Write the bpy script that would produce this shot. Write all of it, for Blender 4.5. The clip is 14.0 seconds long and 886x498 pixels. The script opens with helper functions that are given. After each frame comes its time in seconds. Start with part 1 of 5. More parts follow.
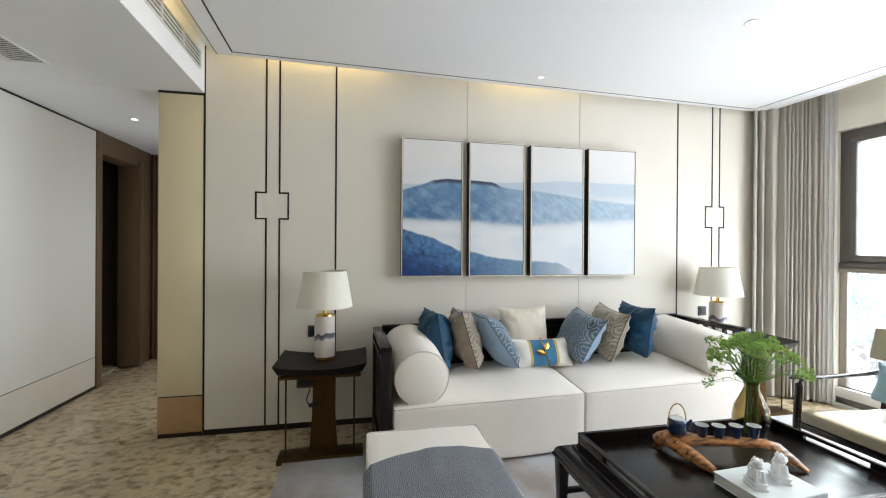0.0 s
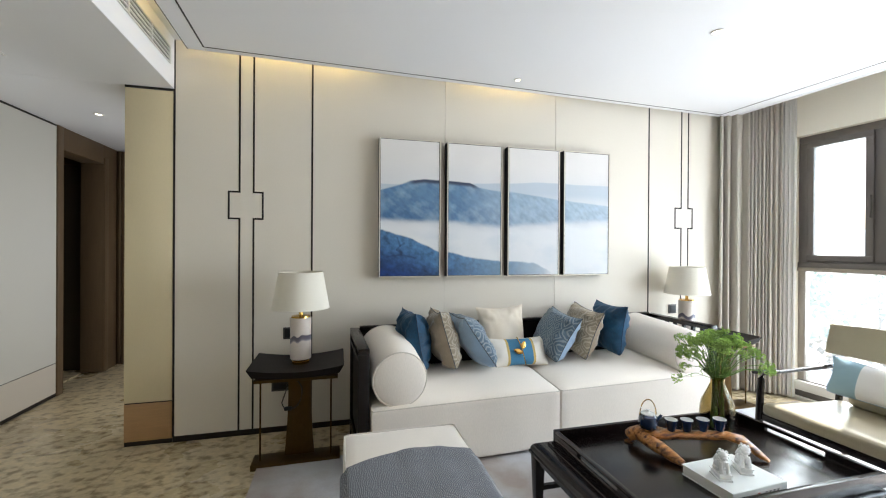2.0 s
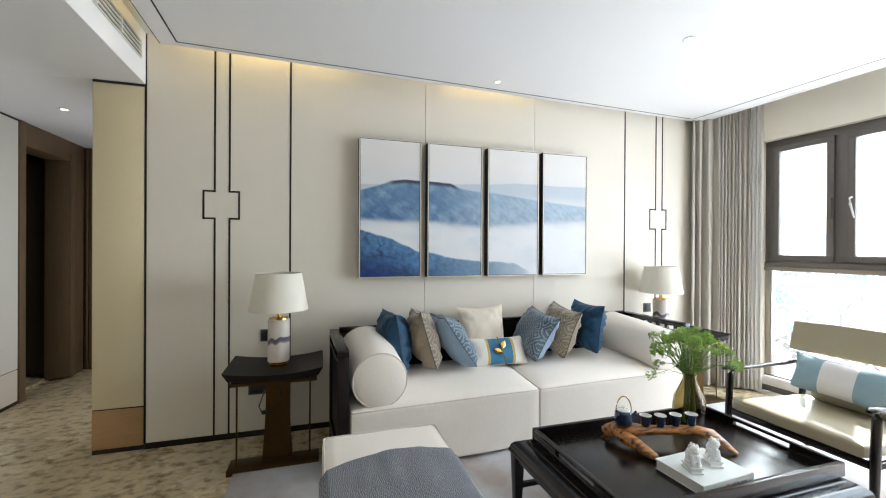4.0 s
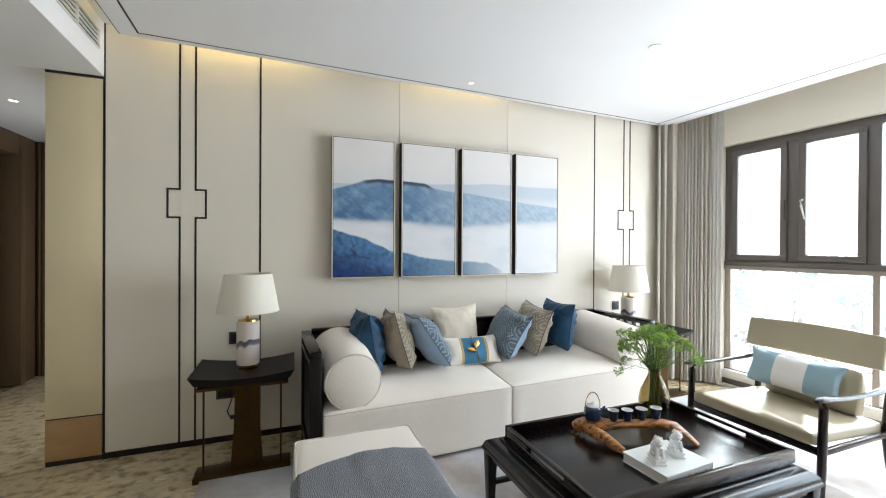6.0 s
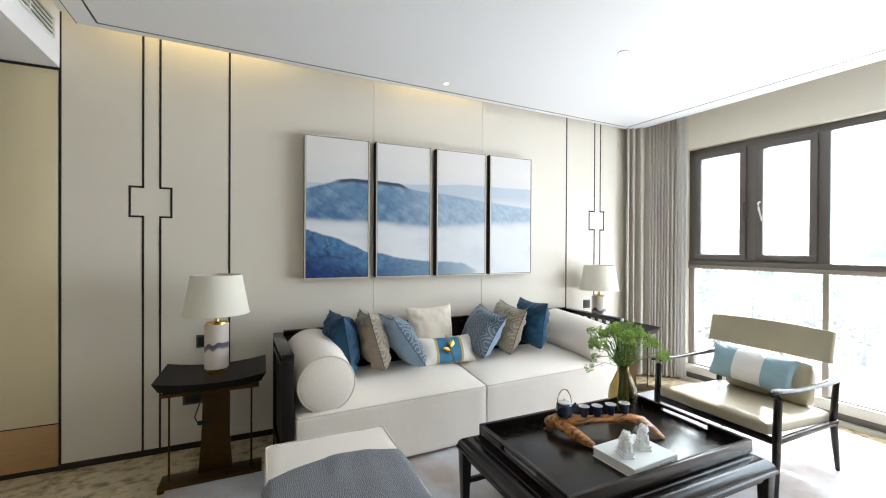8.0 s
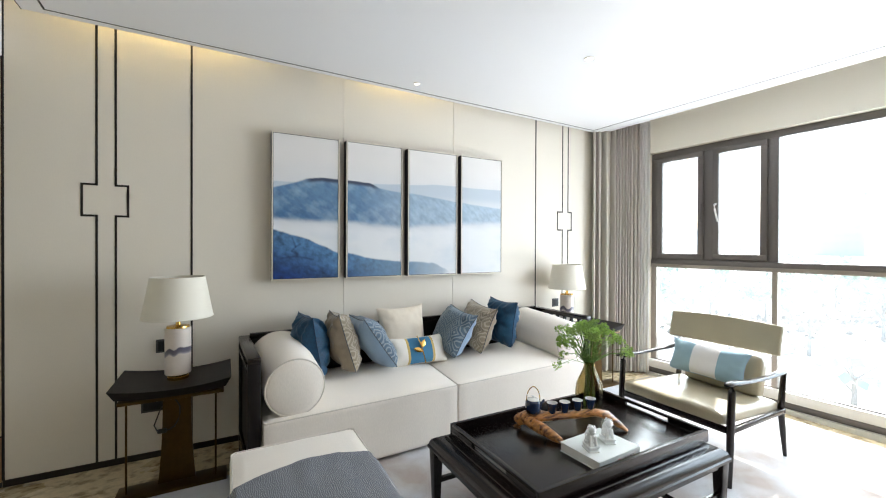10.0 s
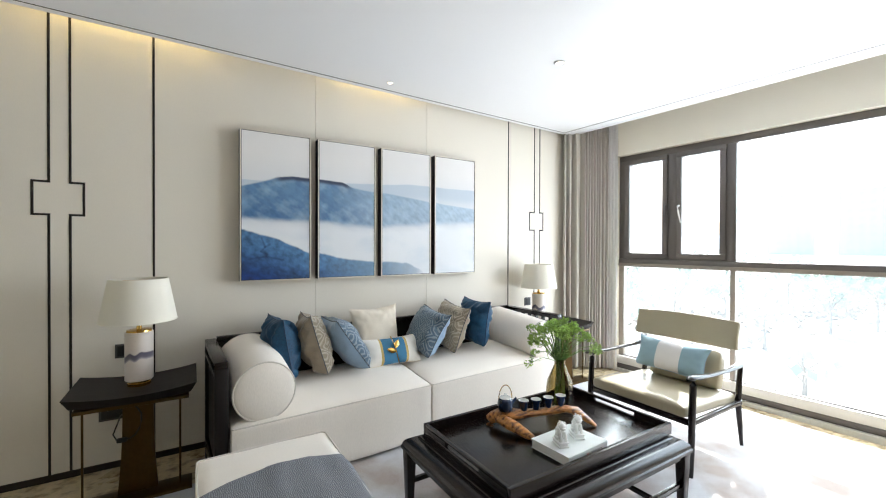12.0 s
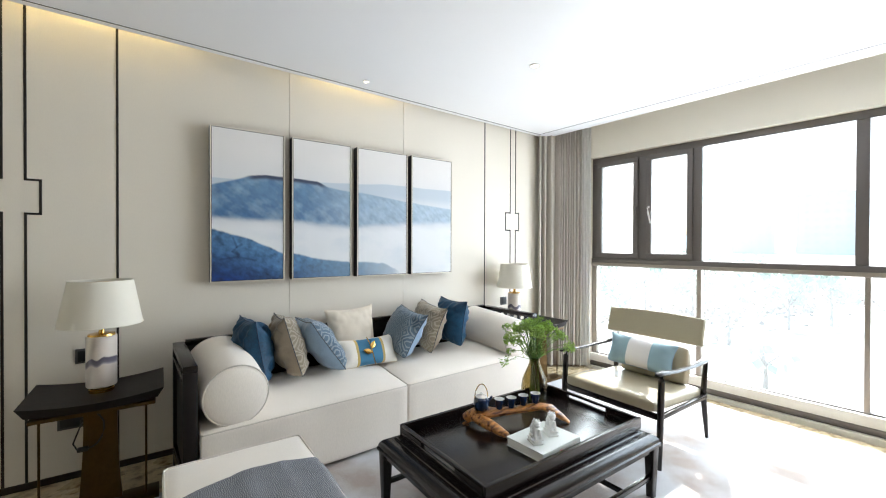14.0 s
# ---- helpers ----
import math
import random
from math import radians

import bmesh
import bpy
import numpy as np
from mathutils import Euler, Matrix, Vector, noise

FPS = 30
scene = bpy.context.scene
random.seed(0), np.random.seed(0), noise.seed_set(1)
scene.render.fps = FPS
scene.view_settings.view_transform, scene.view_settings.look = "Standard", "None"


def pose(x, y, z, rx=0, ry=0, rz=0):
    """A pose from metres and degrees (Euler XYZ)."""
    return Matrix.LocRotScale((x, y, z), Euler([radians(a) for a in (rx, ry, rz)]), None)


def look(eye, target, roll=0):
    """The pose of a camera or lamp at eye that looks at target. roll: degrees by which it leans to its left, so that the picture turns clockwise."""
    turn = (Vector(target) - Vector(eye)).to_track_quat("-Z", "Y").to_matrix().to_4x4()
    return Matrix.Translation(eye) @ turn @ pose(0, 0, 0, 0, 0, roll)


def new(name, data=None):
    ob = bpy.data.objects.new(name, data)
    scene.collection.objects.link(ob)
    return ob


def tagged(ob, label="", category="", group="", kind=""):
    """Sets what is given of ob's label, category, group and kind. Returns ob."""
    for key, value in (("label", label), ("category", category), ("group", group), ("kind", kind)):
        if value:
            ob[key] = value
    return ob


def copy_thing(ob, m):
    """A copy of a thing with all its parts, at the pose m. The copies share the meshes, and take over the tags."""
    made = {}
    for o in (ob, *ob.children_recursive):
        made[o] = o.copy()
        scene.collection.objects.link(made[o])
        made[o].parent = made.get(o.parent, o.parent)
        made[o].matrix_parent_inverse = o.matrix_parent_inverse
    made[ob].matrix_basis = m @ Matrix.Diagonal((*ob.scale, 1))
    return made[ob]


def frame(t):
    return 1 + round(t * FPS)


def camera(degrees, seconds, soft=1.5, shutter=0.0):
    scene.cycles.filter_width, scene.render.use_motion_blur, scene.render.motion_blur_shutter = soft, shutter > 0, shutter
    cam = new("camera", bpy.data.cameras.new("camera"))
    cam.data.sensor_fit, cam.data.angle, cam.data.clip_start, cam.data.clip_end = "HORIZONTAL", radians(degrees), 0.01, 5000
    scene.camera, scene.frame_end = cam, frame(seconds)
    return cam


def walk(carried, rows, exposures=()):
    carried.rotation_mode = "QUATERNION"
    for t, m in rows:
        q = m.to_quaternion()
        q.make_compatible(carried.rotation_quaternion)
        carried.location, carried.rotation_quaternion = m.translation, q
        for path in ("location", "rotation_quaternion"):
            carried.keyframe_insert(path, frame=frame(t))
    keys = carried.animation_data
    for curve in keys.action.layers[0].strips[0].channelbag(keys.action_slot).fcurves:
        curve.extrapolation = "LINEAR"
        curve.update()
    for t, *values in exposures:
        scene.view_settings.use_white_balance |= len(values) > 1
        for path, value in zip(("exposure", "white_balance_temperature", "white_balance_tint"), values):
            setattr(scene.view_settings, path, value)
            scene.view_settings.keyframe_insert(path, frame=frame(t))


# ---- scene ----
cam = camera(95.52, 14.0, soft=1.1)
ROWS = [
    (0.0, 0.0, 0.0, 1.3523, -11.48, -0.17, -0.4),
    (0.5, 0.0007, -0.0014, 1.3533, -12.28, -0.17, -0.39),
    (1.0, 0.0014, -0.0028, 1.3542, -13.05, -0.17, -0.38),
    (1.5, 0.0021, -0.0043, 1.3553, -13.84, -0.17, -0.37),
    (2.0, 0.0028, -0.0055, 1.3562, -14.54, -0.16, -0.36),
    (2.5, 0.0035, -0.007, 1.3572, -15.33, -0.15, -0.36),
    (3.0, 0.004, -0.008, 1.3579, -15.89, -0.14, -0.35),
    (5.5, 0.0077, -0.0153, 1.363, -19.91, -0.2, -0.32),
    (6.0, 0.0085, -0.0169, 1.3642, -20.84, -0.22, -0.31),
    (6.5, 0.0094, -0.0186, 1.3653, -21.75, -0.23, -0.29),
    (7.0, 0.0101, -0.0201, 1.3664, -22.58, -0.24, -0.29),
    (7.5, 0.0109, -0.0216, 1.3674, -23.4, -0.24, -0.29),
    (8.0, 0.0117, -0.0232, 1.3686, -24.31, -0.26, -0.28),
    (10.5, 0.0162, -0.0322, 1.3749, -29.27, -0.32, -0.19),
    (11.0, 0.0171, -0.0339, 1.3761, -30.22, -0.33, -0.18),
    (11.5, 0.0179, -0.0355, 1.3773, -31.11, -0.35, -0.17),
    (12.0, 0.0186, -0.037, 1.3783, -31.94, -0.37, -0.17),
    (12.5, 0.0196, -0.0389, 1.3796, -32.94, -0.37, -0.17),
    (13.0, 0.0205, -0.0406, 1.3809, -33.94, -0.39, -0.17),
    (13.5, 0.0213, -0.0423, 1.382, -34.85, -0.4, -0.19),
    (14.0, 0.0216, -0.0429, 1.3824, -35.16, -0.42, -0.19),
]
EXPOSURE = 1.78
walk(cam, [(t, pose(x, y, z, 90 + pitch, roll, yaw)) for t, x, y, z, yaw, pitch, roll in ROWS],
     exposures=[(0.0, EXPOSURE, 6060, 10), (14.0, EXPOSURE, 6060, 10)])

# ---------------------------------------------------------------- light
SUN_EL, SUN_AZ = radians(44), math.atan2(0.446, 0.895)
world = bpy.data.worlds.new("world")
world.use_nodes = True
scene.world = world
wn = world.node_tree
sky = wn.nodes.new("ShaderNodeTexSky")
sky.sky_type = "NISHITA"
sky.sun_disc = False
sky.sun_elevation = SUN_EL
sky.sun_rotation = math.pi / 2 - SUN_AZ
sky.dust_density = 4.0
wn.nodes["Background"].inputs["Strength"].default_value = 0.12
wn.links.new(sky.outputs[0], wn.nodes["Background"].inputs["Color"])

sun_dir = Vector((math.cos(SUN_AZ) * math.cos(SUN_EL), math.sin(SUN_AZ) * math.cos(SUN_EL), math.sin(SUN_EL)))
sun = new("sun", bpy.data.lights.new("sun", "SUN"))
sun.data.energy, sun.data.angle, sun.data.color = 3.2, radians(0.6), (1.0, 0.94, 0.86)
sun.matrix_world = look(sun_dir * 50, (0, 0, 0))

window_light = new("window_sky_light", bpy.data.lights.new("window_sky_light", "AREA"))
window_light.data.shape, window_light.data.size, window_light.data.size_y = "RECTANGLE", 3.4, 2.1
window_light.data.energy, window_light.data.color = 63.0, (0.93, 0.97, 1.0)
window_light.matrix_world = look((4.5, 1.12, 1.35), (0, 1.12, 1.1))

side_light = new("side_room_sky_light", bpy.data.lights.new("side_room_sky_light", "AREA"))
side_light.data.shape, side_light.data.size, side_light.data.size_y = "RECTANGLE", 1.5, 2.0
side_light.data.energy, side_light.data.color = 3.6, (0.97, 0.98, 1.0)
side_light.matrix_world = look((-1.06, 4.3, 1.15), (-3, 4.1, 1.0))

# ---------------------------------------------------------------- materials


def srgb(r, g, b):
    return tuple((c / 255 / 12.92) if c / 255 <= 0.04045 else ((c / 255 + 0.055) / 1.055) ** 2.4 for c in (r, g, b))


def material(name, color, rough=0.5, metal=0.0, vary=0.08, scale=3.0, fine=60.0, bump=0.15, depth=0.002,
             stretch=(1, 1, 1), spots=None, spot_scale=6.0, spot_lo=0.55, spot_hi=0.7, sheen=0.0, coat=0.0, coords="Object",
             rough_vary=0.1, transmission=0.0, per_object=0.0, spec=0.5):
    """Principled surface with broad colour drift, fine grain and relief; spots: a second colour in patches."""
    m = bpy.data.materials.new(name)
    m.use_nodes = True
    nt = m.node_tree
    n, l = nt.nodes, nt.links
    p = n["Principled BSDF"]
    tc = n.new("ShaderNodeTexCoord")
    mp = n.new("ShaderNodeMapping")
    mp.inputs["Scale"].default_value = stretch
    l.new(tc.outputs[coords], mp.inputs[0])
    big, small = n.new("ShaderNodeTexNoise"), n.new("ShaderNodeTexNoise")
    big.inputs["Scale"].default_value, big.inputs["Detail"].default_value = scale, 5
    small.inputs["Scale"].default_value, small.inputs["Detail"].default_value = fine, 3
    l.new(mp.outputs[0], big.inputs["Vector"])
    l.new(mp.outputs[0], small.inputs["Vector"])
    base = n.new("ShaderNodeRGB")
    base.outputs[0].default_value = (*color, 1)
    out = base.outputs[0]
    if spots:
        ramp = n.new("ShaderNodeMapRange")
        ramp.inputs[1].default_value, ramp.inputs[2].default_value = spot_lo, spot_hi
        sp = n.new("ShaderNodeTexNoise")
        sp.inputs["Scale"].default_value, sp.inputs["Detail"].default_value = spot_scale, 8
        l.new(mp.outputs[0], sp.inputs["Vector"])
        l.new(sp.outputs[0], ramp.inputs[0])
        mx = n.new("ShaderNodeMix")
        mx.data_type = "RGBA"
        mx.inputs["B"].default_value = (0, 0, 0, 1)
        l.new(ramp.outputs[0], mx.inputs[0])
        l.new(out, mx.inputs[6])
        mx.inputs[7].default_value = (*spots, 1)
        out = mx.outputs[2]
    add = n.new("ShaderNodeMath")
    add.operation = "ADD"
    l.new(big.outputs[0], add.inputs[0])
    l.new(small.outputs[0], add.inputs[1])
    val = n.new("ShaderNodeMapRange")
    val.inputs[1].default_value, val.inputs[2].default_value = 0.6, 1.4
    val.inputs[3].default_value, val.inputs[4].default_value = 1 - vary, 1 + vary
    l.new(add.outputs[0], val.inputs[0])
    fac = val.outputs[0]
    if per_object:
        oi = n.new("ShaderNodeObjectInfo")
        mr = n.new("ShaderNodeMapRange")
        mr.inputs[3].default_value, mr.inputs[4].default_value = 1 - per_object, 1 + per_object
        l.new(oi.outputs["Random"], mr.inputs[0])
        mm = n.new("ShaderNodeMath")
        mm.operation = "MULTIPLY"
        l.new(fac, mm.inputs[0])
        l.new(mr.outputs[0], mm.inputs[1])
        fac = mm.outputs[0]
    hsv = n.new("ShaderNodeHueSaturation")
    l.new(out, hsv.inputs["Color"])
    l.new(fac, hsv.inputs["Value"])
    l.new(hsv.outputs[0], p.inputs["Base Color"])
    rr = n.new("ShaderNodeMapRange")
    rr.inputs[3].default_value, rr.inputs[4].default_value = max(0.02, rough - rough_vary), min(1, rough + rough_vary)
    l.new(big.outputs[0], rr.inputs[0])
    l.new(rr.outputs[0], p.inputs["Roughness"])
    p.inputs["Metallic"].default_value = metal
    p.inputs["Specular IOR Level"].default_value = spec
    p.inputs["Sheen Weight"].default_value = sheen
    p.inputs["Coat Weight"].default_value = coat
    p.inputs["Transmission Weight"].default_value = transmission
    if bump:
        b = n.new("ShaderNodeBump")
        b.inputs["Strength"].default_value, b.inputs["Distance"].default_value = bump, depth
        l.new(small.outputs[0], b.inputs["Height"])
        l.new(b.outputs[0], p.inputs["Normal"])
    return m


def glass(name, color, rough=0.0, ior=1.45):
    m = bpy.data.materials.new(name)
    m.use_nodes = True
    p = m.node_tree.nodes["Principled BSDF"]
    p.inputs["Base Color"].default_value = (*color, 1)
    p.inputs["Roughness"].default_value = rough
    p.inputs["IOR"].default_value = ior
    p.inputs["Transmission Weight"].default_value = 1.0
    return m


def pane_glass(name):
    """Thin window glass: clear with a faint gloss and an added veil that catches daylight, imitating glare and haze."""
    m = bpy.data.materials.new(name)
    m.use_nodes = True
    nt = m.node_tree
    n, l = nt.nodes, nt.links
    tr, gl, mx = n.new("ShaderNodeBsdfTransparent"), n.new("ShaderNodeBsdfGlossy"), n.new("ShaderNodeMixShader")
    veil, veil_mix = n.new("ShaderNodeBsdfTranslucent"), n.new("ShaderNodeMixShader")
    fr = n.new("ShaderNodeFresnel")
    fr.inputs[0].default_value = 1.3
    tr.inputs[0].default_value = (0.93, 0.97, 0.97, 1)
    veil.inputs[0].default_value = (0.86, 0.93, 0.95, 1)
    veil_mix.inputs[0].default_value = 0.03
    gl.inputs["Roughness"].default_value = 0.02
    l.new(tr.outputs[0], veil_mix.inputs[1])
    l.new(veil.outputs[0], veil_mix.inputs[2])
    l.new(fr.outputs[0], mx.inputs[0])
    l.new(veil_mix.outputs[0], mx.inputs[1])
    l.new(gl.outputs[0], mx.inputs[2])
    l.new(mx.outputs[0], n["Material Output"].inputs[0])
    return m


def glowing(name, color, strength):
    m = bpy.data.materials.new(name)
    m.use_nodes = True
    p = m.node_tree.nodes["Principled BSDF"]
    p.inputs["Base Color"].default_value = (*color, 1)
    p.inputs["Emission Color"].default_value = (*color, 1)
    p.inputs["Emission Strength"].default_value = strength
    return m


def vertex_paint(name, rough=0.6):
    """Takes its picture from the mesh's colour layer, with canvas grain."""
    m = material(name, (1, 1, 1), rough, vary=0.03, fine=900, bump=0.1, depth=0.0005)
    nt = m.node_tree
    at = nt.nodes.new("ShaderNodeAttribute")
    at.attribute_name = "picture"
    hsv = next(k for k in nt.nodes if k.type == "HUE_SAT")
    nt.links.new(at.outputs["Color"], hsv.inputs["Color"])
    return m


def woven(name, color, thread, rough=0.85, size=300.0, amount=0.5, sheen=0.2, zig=0.0):
    """Woven cloth: two crossing thread bands in relief and a second thread colour; zig bends it to a herringbone."""
    m = material(name, color, rough, vary=0.07, scale=4, fine=400, bump=0.25, depth=0.001, sheen=sheen)
    nt = m.node_tree
    n, l = nt.nodes, nt.links
    tc = n.new("ShaderNodeTexCoord")
    w1, w2 = n.new("ShaderNodeTexWave"), n.new("ShaderNodeTexWave")
    w1.bands_direction, w2.bands_direction = "X", "Y"
    for w in (w1, w2):
        w.inputs["Scale"].default_value = size
        w.inputs["Distortion"].default_value = 2.0 + zig
        w.inputs["Detail Scale"].default_value = 0.6
        l.new(tc.outputs["Object"], w.inputs["Vector"])
    mul = n.new("ShaderNodeMath")
    mul.operation = "MULTIPLY"
    l.new(w1.outputs["Fac"], mul.inputs[0])
    l.new(w2.outputs["Fac"], mul.inputs[1])
    sc = n.new("ShaderNodeMath")
    sc.operation = "MULTIPLY"
    sc.inputs[1].default_value = amount
    l.new(mul.outputs[0], sc.inputs[0])
    mx = n.new("ShaderNodeMix")
    mx.data_type = "RGBA"
    mx.inputs[7].default_value = (*thread, 1)
    hsv = next(k for k in n if k.type == "HUE_SAT")
    src = hsv.inputs["Color"].links[0].from_socket
    l.new(sc.outputs[0], mx.inputs[0])
    l.new(src, mx.inputs[6])
    l.new(mx.outputs[2], hsv.inputs["Color"])
    return m


def lattice(name, color, line, wide=0.072, tall=0.132, rings=4.0):
    """Cushion cloth woven in tall nested diamonds, raised in relief, in a second colour."""
    m = woven(name, color, line, size=420, amount=0.25)
    nt = m.node_tree
    n, l = nt.nodes, nt.links
    tc, sep = n.new("ShaderNodeTexCoord"), n.new("ShaderNodeSeparateXYZ")
    wob, push = n.new("ShaderNodeTexNoise"), n.new("ShaderNodeVectorMath")
    wob.inputs["Scale"].default_value = 16
    push.operation = "MULTIPLY_ADD"
    push.inputs[1].default_value = (0.016, 0.016, 0.016)
    l.new(tc.outputs["Object"], wob.inputs["Vector"])
    l.new(wob.outputs["Color"], push.inputs[0])
    l.new(tc.outputs["Object"], push.inputs[2])
    l.new(push.outputs[0], sep.inputs[0])

    def calc(op, x, y):
        k = n.new("ShaderNodeMath")
        k.operation = op
        for i, v in enumerate((x, y)):
            if isinstance(v, (int, float)):
                k.inputs[i].default_value = v
            else:
                l.new(v, k.inputs[i])
        return k.outputs[0]
    across = calc("PINGPONG", calc("MULTIPLY", sep.outputs[0], 2 / wide), 1.0)
    along = calc("PINGPONG", calc("MULTIPLY", sep.outputs[2], 2 / tall), 1.0)
    wave = calc("SINE", calc("MULTIPLY", calc("ADD", across, along), math.pi * rings), 0.0)
    mr = n.new("ShaderNodeMapRange")
    mr.inputs[1].default_value, mr.inputs[2].default_value = -0.1, 0.75
    mr.inputs[4].default_value = 0.62
    l.new(wave, mr.inputs[0])
    mix = n.new("ShaderNodeMix")
    mix.data_type = "RGBA"
    mix.inputs[7].default_value = (*line, 1)
    hsv = next(k for k in n if k.type == "HUE_SAT")
    src = hsv.inputs["Color"].links[0].from_socket
    l.new(mr.outputs[0], mix.inputs[0])
    l.new(src, mix.inputs[6])
    l.new(mix.outputs[2], hsv.inputs["Color"])
    p, old = n["Principled BSDF"], next(k for k in n if k.type == "BUMP")
    relief = n.new("ShaderNodeBump")
    relief.inputs["Strength"].default_value, relief.inputs["Distance"].default_value = 0.6, 0.004
    l.new(mr.outputs[0], relief.inputs["Height"])
    l.new(old.outputs[0], relief.inputs["Normal"])
    l.new(relief.outputs[0], p.inputs["Normal"])
    return m


def banded(name, stops, axis=0, rough=0.85):
    """Cloth or glaze in bands along one object axis: stops of (position, colour)."""
    m = material(name, (1, 1, 1), rough, vary=0.06, fine=300, bump=0.2, depth=0.001)
    nt = m.node_tree
    n, l = nt.nodes, nt.links
    tc, sep, cr = n.new("ShaderNodeTexCoord"), n.new("ShaderNodeSeparateXYZ"), n.new("ShaderNodeValToRGB")
    cr.color_ramp.interpolation = "CONSTANT"
    l.new(tc.outputs["Object"], sep.inputs[0])
    mr = n.new("ShaderNodeMapRange")
    mr.inputs[1].default_value, mr.inputs[2].default_value = -0.5, 0.5
    l.new(sep.outputs[axis], mr.inputs[0])
    l.new(mr.outputs[0], cr.inputs[0])
    e = cr.color_ramp.elements
    for i, (at, c) in enumerate(stops):
        k = e[i] if i < 2 else e.new(0.5 + at)
        k.position, k.color = 0.5 + at, (*c, 1)
    hsv = next(k for k in n if k.type == "HUE_SAT")
    l.new(cr.outputs[0], hsv.inputs["Color"])
    return m


M_WALL = material("wallcovering_cream", srgb(227, 220, 206), 0.62, vary=0.025, scale=1.2, fine=220, bump=0.12, depth=0.001, stretch=(1, 1, 0.25))
M_PILASTER = material("wallcovering_straw", srgb(222, 208, 172), 0.6, vary=0.03, scale=1.5, fine=200, bump=0.12, depth=0.001, stretch=(1, 1, 0.25))
M_CORRIDOR = material("panel_pale_grey", srgb(215, 213, 203), 0.45, vary=0.03, scale=1.0, fine=150, bump=0.06, depth=0.001)
M_DADO = material("dado_warm_grey", srgb(214, 205, 190), 0.5, vary=0.03, fine=120, bump=0.06)
M_CEIL = material("ceiling_paint", srgb(238, 238, 240), 0.55, vary=0.012, scale=0.8, fine=180, bump=0.05, depth=0.001)
M_BACK = material("wall_paint", srgb(236, 232, 224), 0.7, vary=0.02, fine=150, bump=0.06)
M_GREIGE = material("low_bounce_greige", srgb(150, 140, 126), 0.8, vary=0.03, fine=150, bump=0.05)
M_WINWALL = material("wall_paint_ivory", srgb(236, 230, 214), 0.65, vary=0.02, fine=150, bump=0.08, depth=0.001)
M_DARKLINE = material("dark_bronze_inlay", srgb(42, 37, 33), 0.4, metal=0.3, vary=0.08, bump=0.03)
M_DARKWOOD = material("espresso_wood", srgb(22, 14, 12), 0.23, vary=0.14, scale=5, fine=70, bump=0.0, stretch=(1, 8, 8), spec=0.45, rough_vary=0.025)
M_DARKWOOD_Y = material("espresso_wood_crossgrain", srgb(22, 14, 12), 0.23, vary=0.14, scale=5, fine=70, bump=0.0, stretch=(8, 1, 8), spec=0.45, rough_vary=0.025)
M_BLACKWOOD = material("black_brown_satin_wood", srgb(24, 18, 16), 0.5, vary=0.15, scale=5, fine=70, bump=0.0, stretch=(1, 8, 8), spec=0.25, rough_vary=0.03)
M_CHAIRWOOD = material("dark_lacquered_wood", srgb(26, 18, 16), 0.26, vary=0.12, scale=4, fine=60, bump=0.0, stretch=(3, 3, 1), spec=0.4, rough_vary=0.02)
M_OAK = material("light_oak_veneer", srgb(177, 140, 97), 0.5, vary=0.14, scale=5, fine=70, bump=0.06, stretch=(1, 1, 14))
M_BROWNWOOD = material("brown_walnut_panel", srgb(102, 83, 60), 0.5, vary=0.18, scale=5, fine=60, bump=0.06, stretch=(10, 10, 1))
# Brown darkened to hold the unlit room's shade in the colour.
M_DOORWAY_SHADE = material("brown_doorway_shade", srgb(56, 48, 36), 0.55, vary=0.15, scale=5, fine=60, bump=0.05, stretch=(10, 10, 1))
M_BRASS = material("aged_brass", srgb(82, 62, 30), 0.38, metal=0.9, vary=0.2, scale=4, fine=60, bump=0.04)
M_GOLD = material("polished_gold", srgb(214, 172, 92), 0.18, metal=1.0, vary=0.05, bump=0.02)
M_STONE = material("beige_fossil_stone_floor", srgb(196, 180, 146), 0.28, vary=0.26, scale=2.0, fine=34, bump=0.04, depth=0.001,
                   stretch=(1.0, 1.3, 1), spots=srgb(124, 106, 74), spot_scale=15, spot_lo=0.48, spot_hi=0.68, rough_vary=0.1, per_object=0.03)
M_RUG = material("mottled_wool_rug", srgb(156, 143, 133), 0.95, vary=0.2, scale=3.5, fine=240, bump=0.5, depth=0.004, spots=srgb(184, 185, 187),
                 spot_scale=2.4, spot_lo=0.40, spot_hi=0.60, sheen=0.3)
M_LINEN = material("cream_linen", srgb(237, 229, 217), 0.85, vary=0.07, scale=2.5, fine=260, bump=0.35, depth=0.0015, stretch=(1, 1, 0.22), sheen=0.25)
M_LINEN_SIDE = woven("cream_linen_piping", srgb(214, 206, 194), srgb(200, 192, 180), size=260, amount=0.4)
M_THROW = woven("blue_grey_heather_weave", srgb(84, 88, 97), srgb(184, 185, 187), rough=0.95, size=48, amount=0.9, sheen=0.1, zig=7.0)
M_CURTAIN = material("grey_curtain_cloth", srgb(182, 176, 164), 0.85, vary=0.12, scale=4, fine=300, bump=0.2, depth=0.001, stretch=(1, 1, 0.1), sheen=0.2)
M_SHEER = material("white_sheer_cloth", srgb(236, 234, 228), 0.9, vary=0.04, fine=300, bump=0.1, transmission=0.3)
M_VELVET = material("teal_blue_velvet", srgb(0, 62, 94), 0.6, vary=0.5, scale=9, fine=90, bump=0.12, sheen=0.03)
M_VELVET_DARK = material("blue_velvet_piping", srgb(8, 40, 70), 0.7, vary=0.15, sheen=0.05)
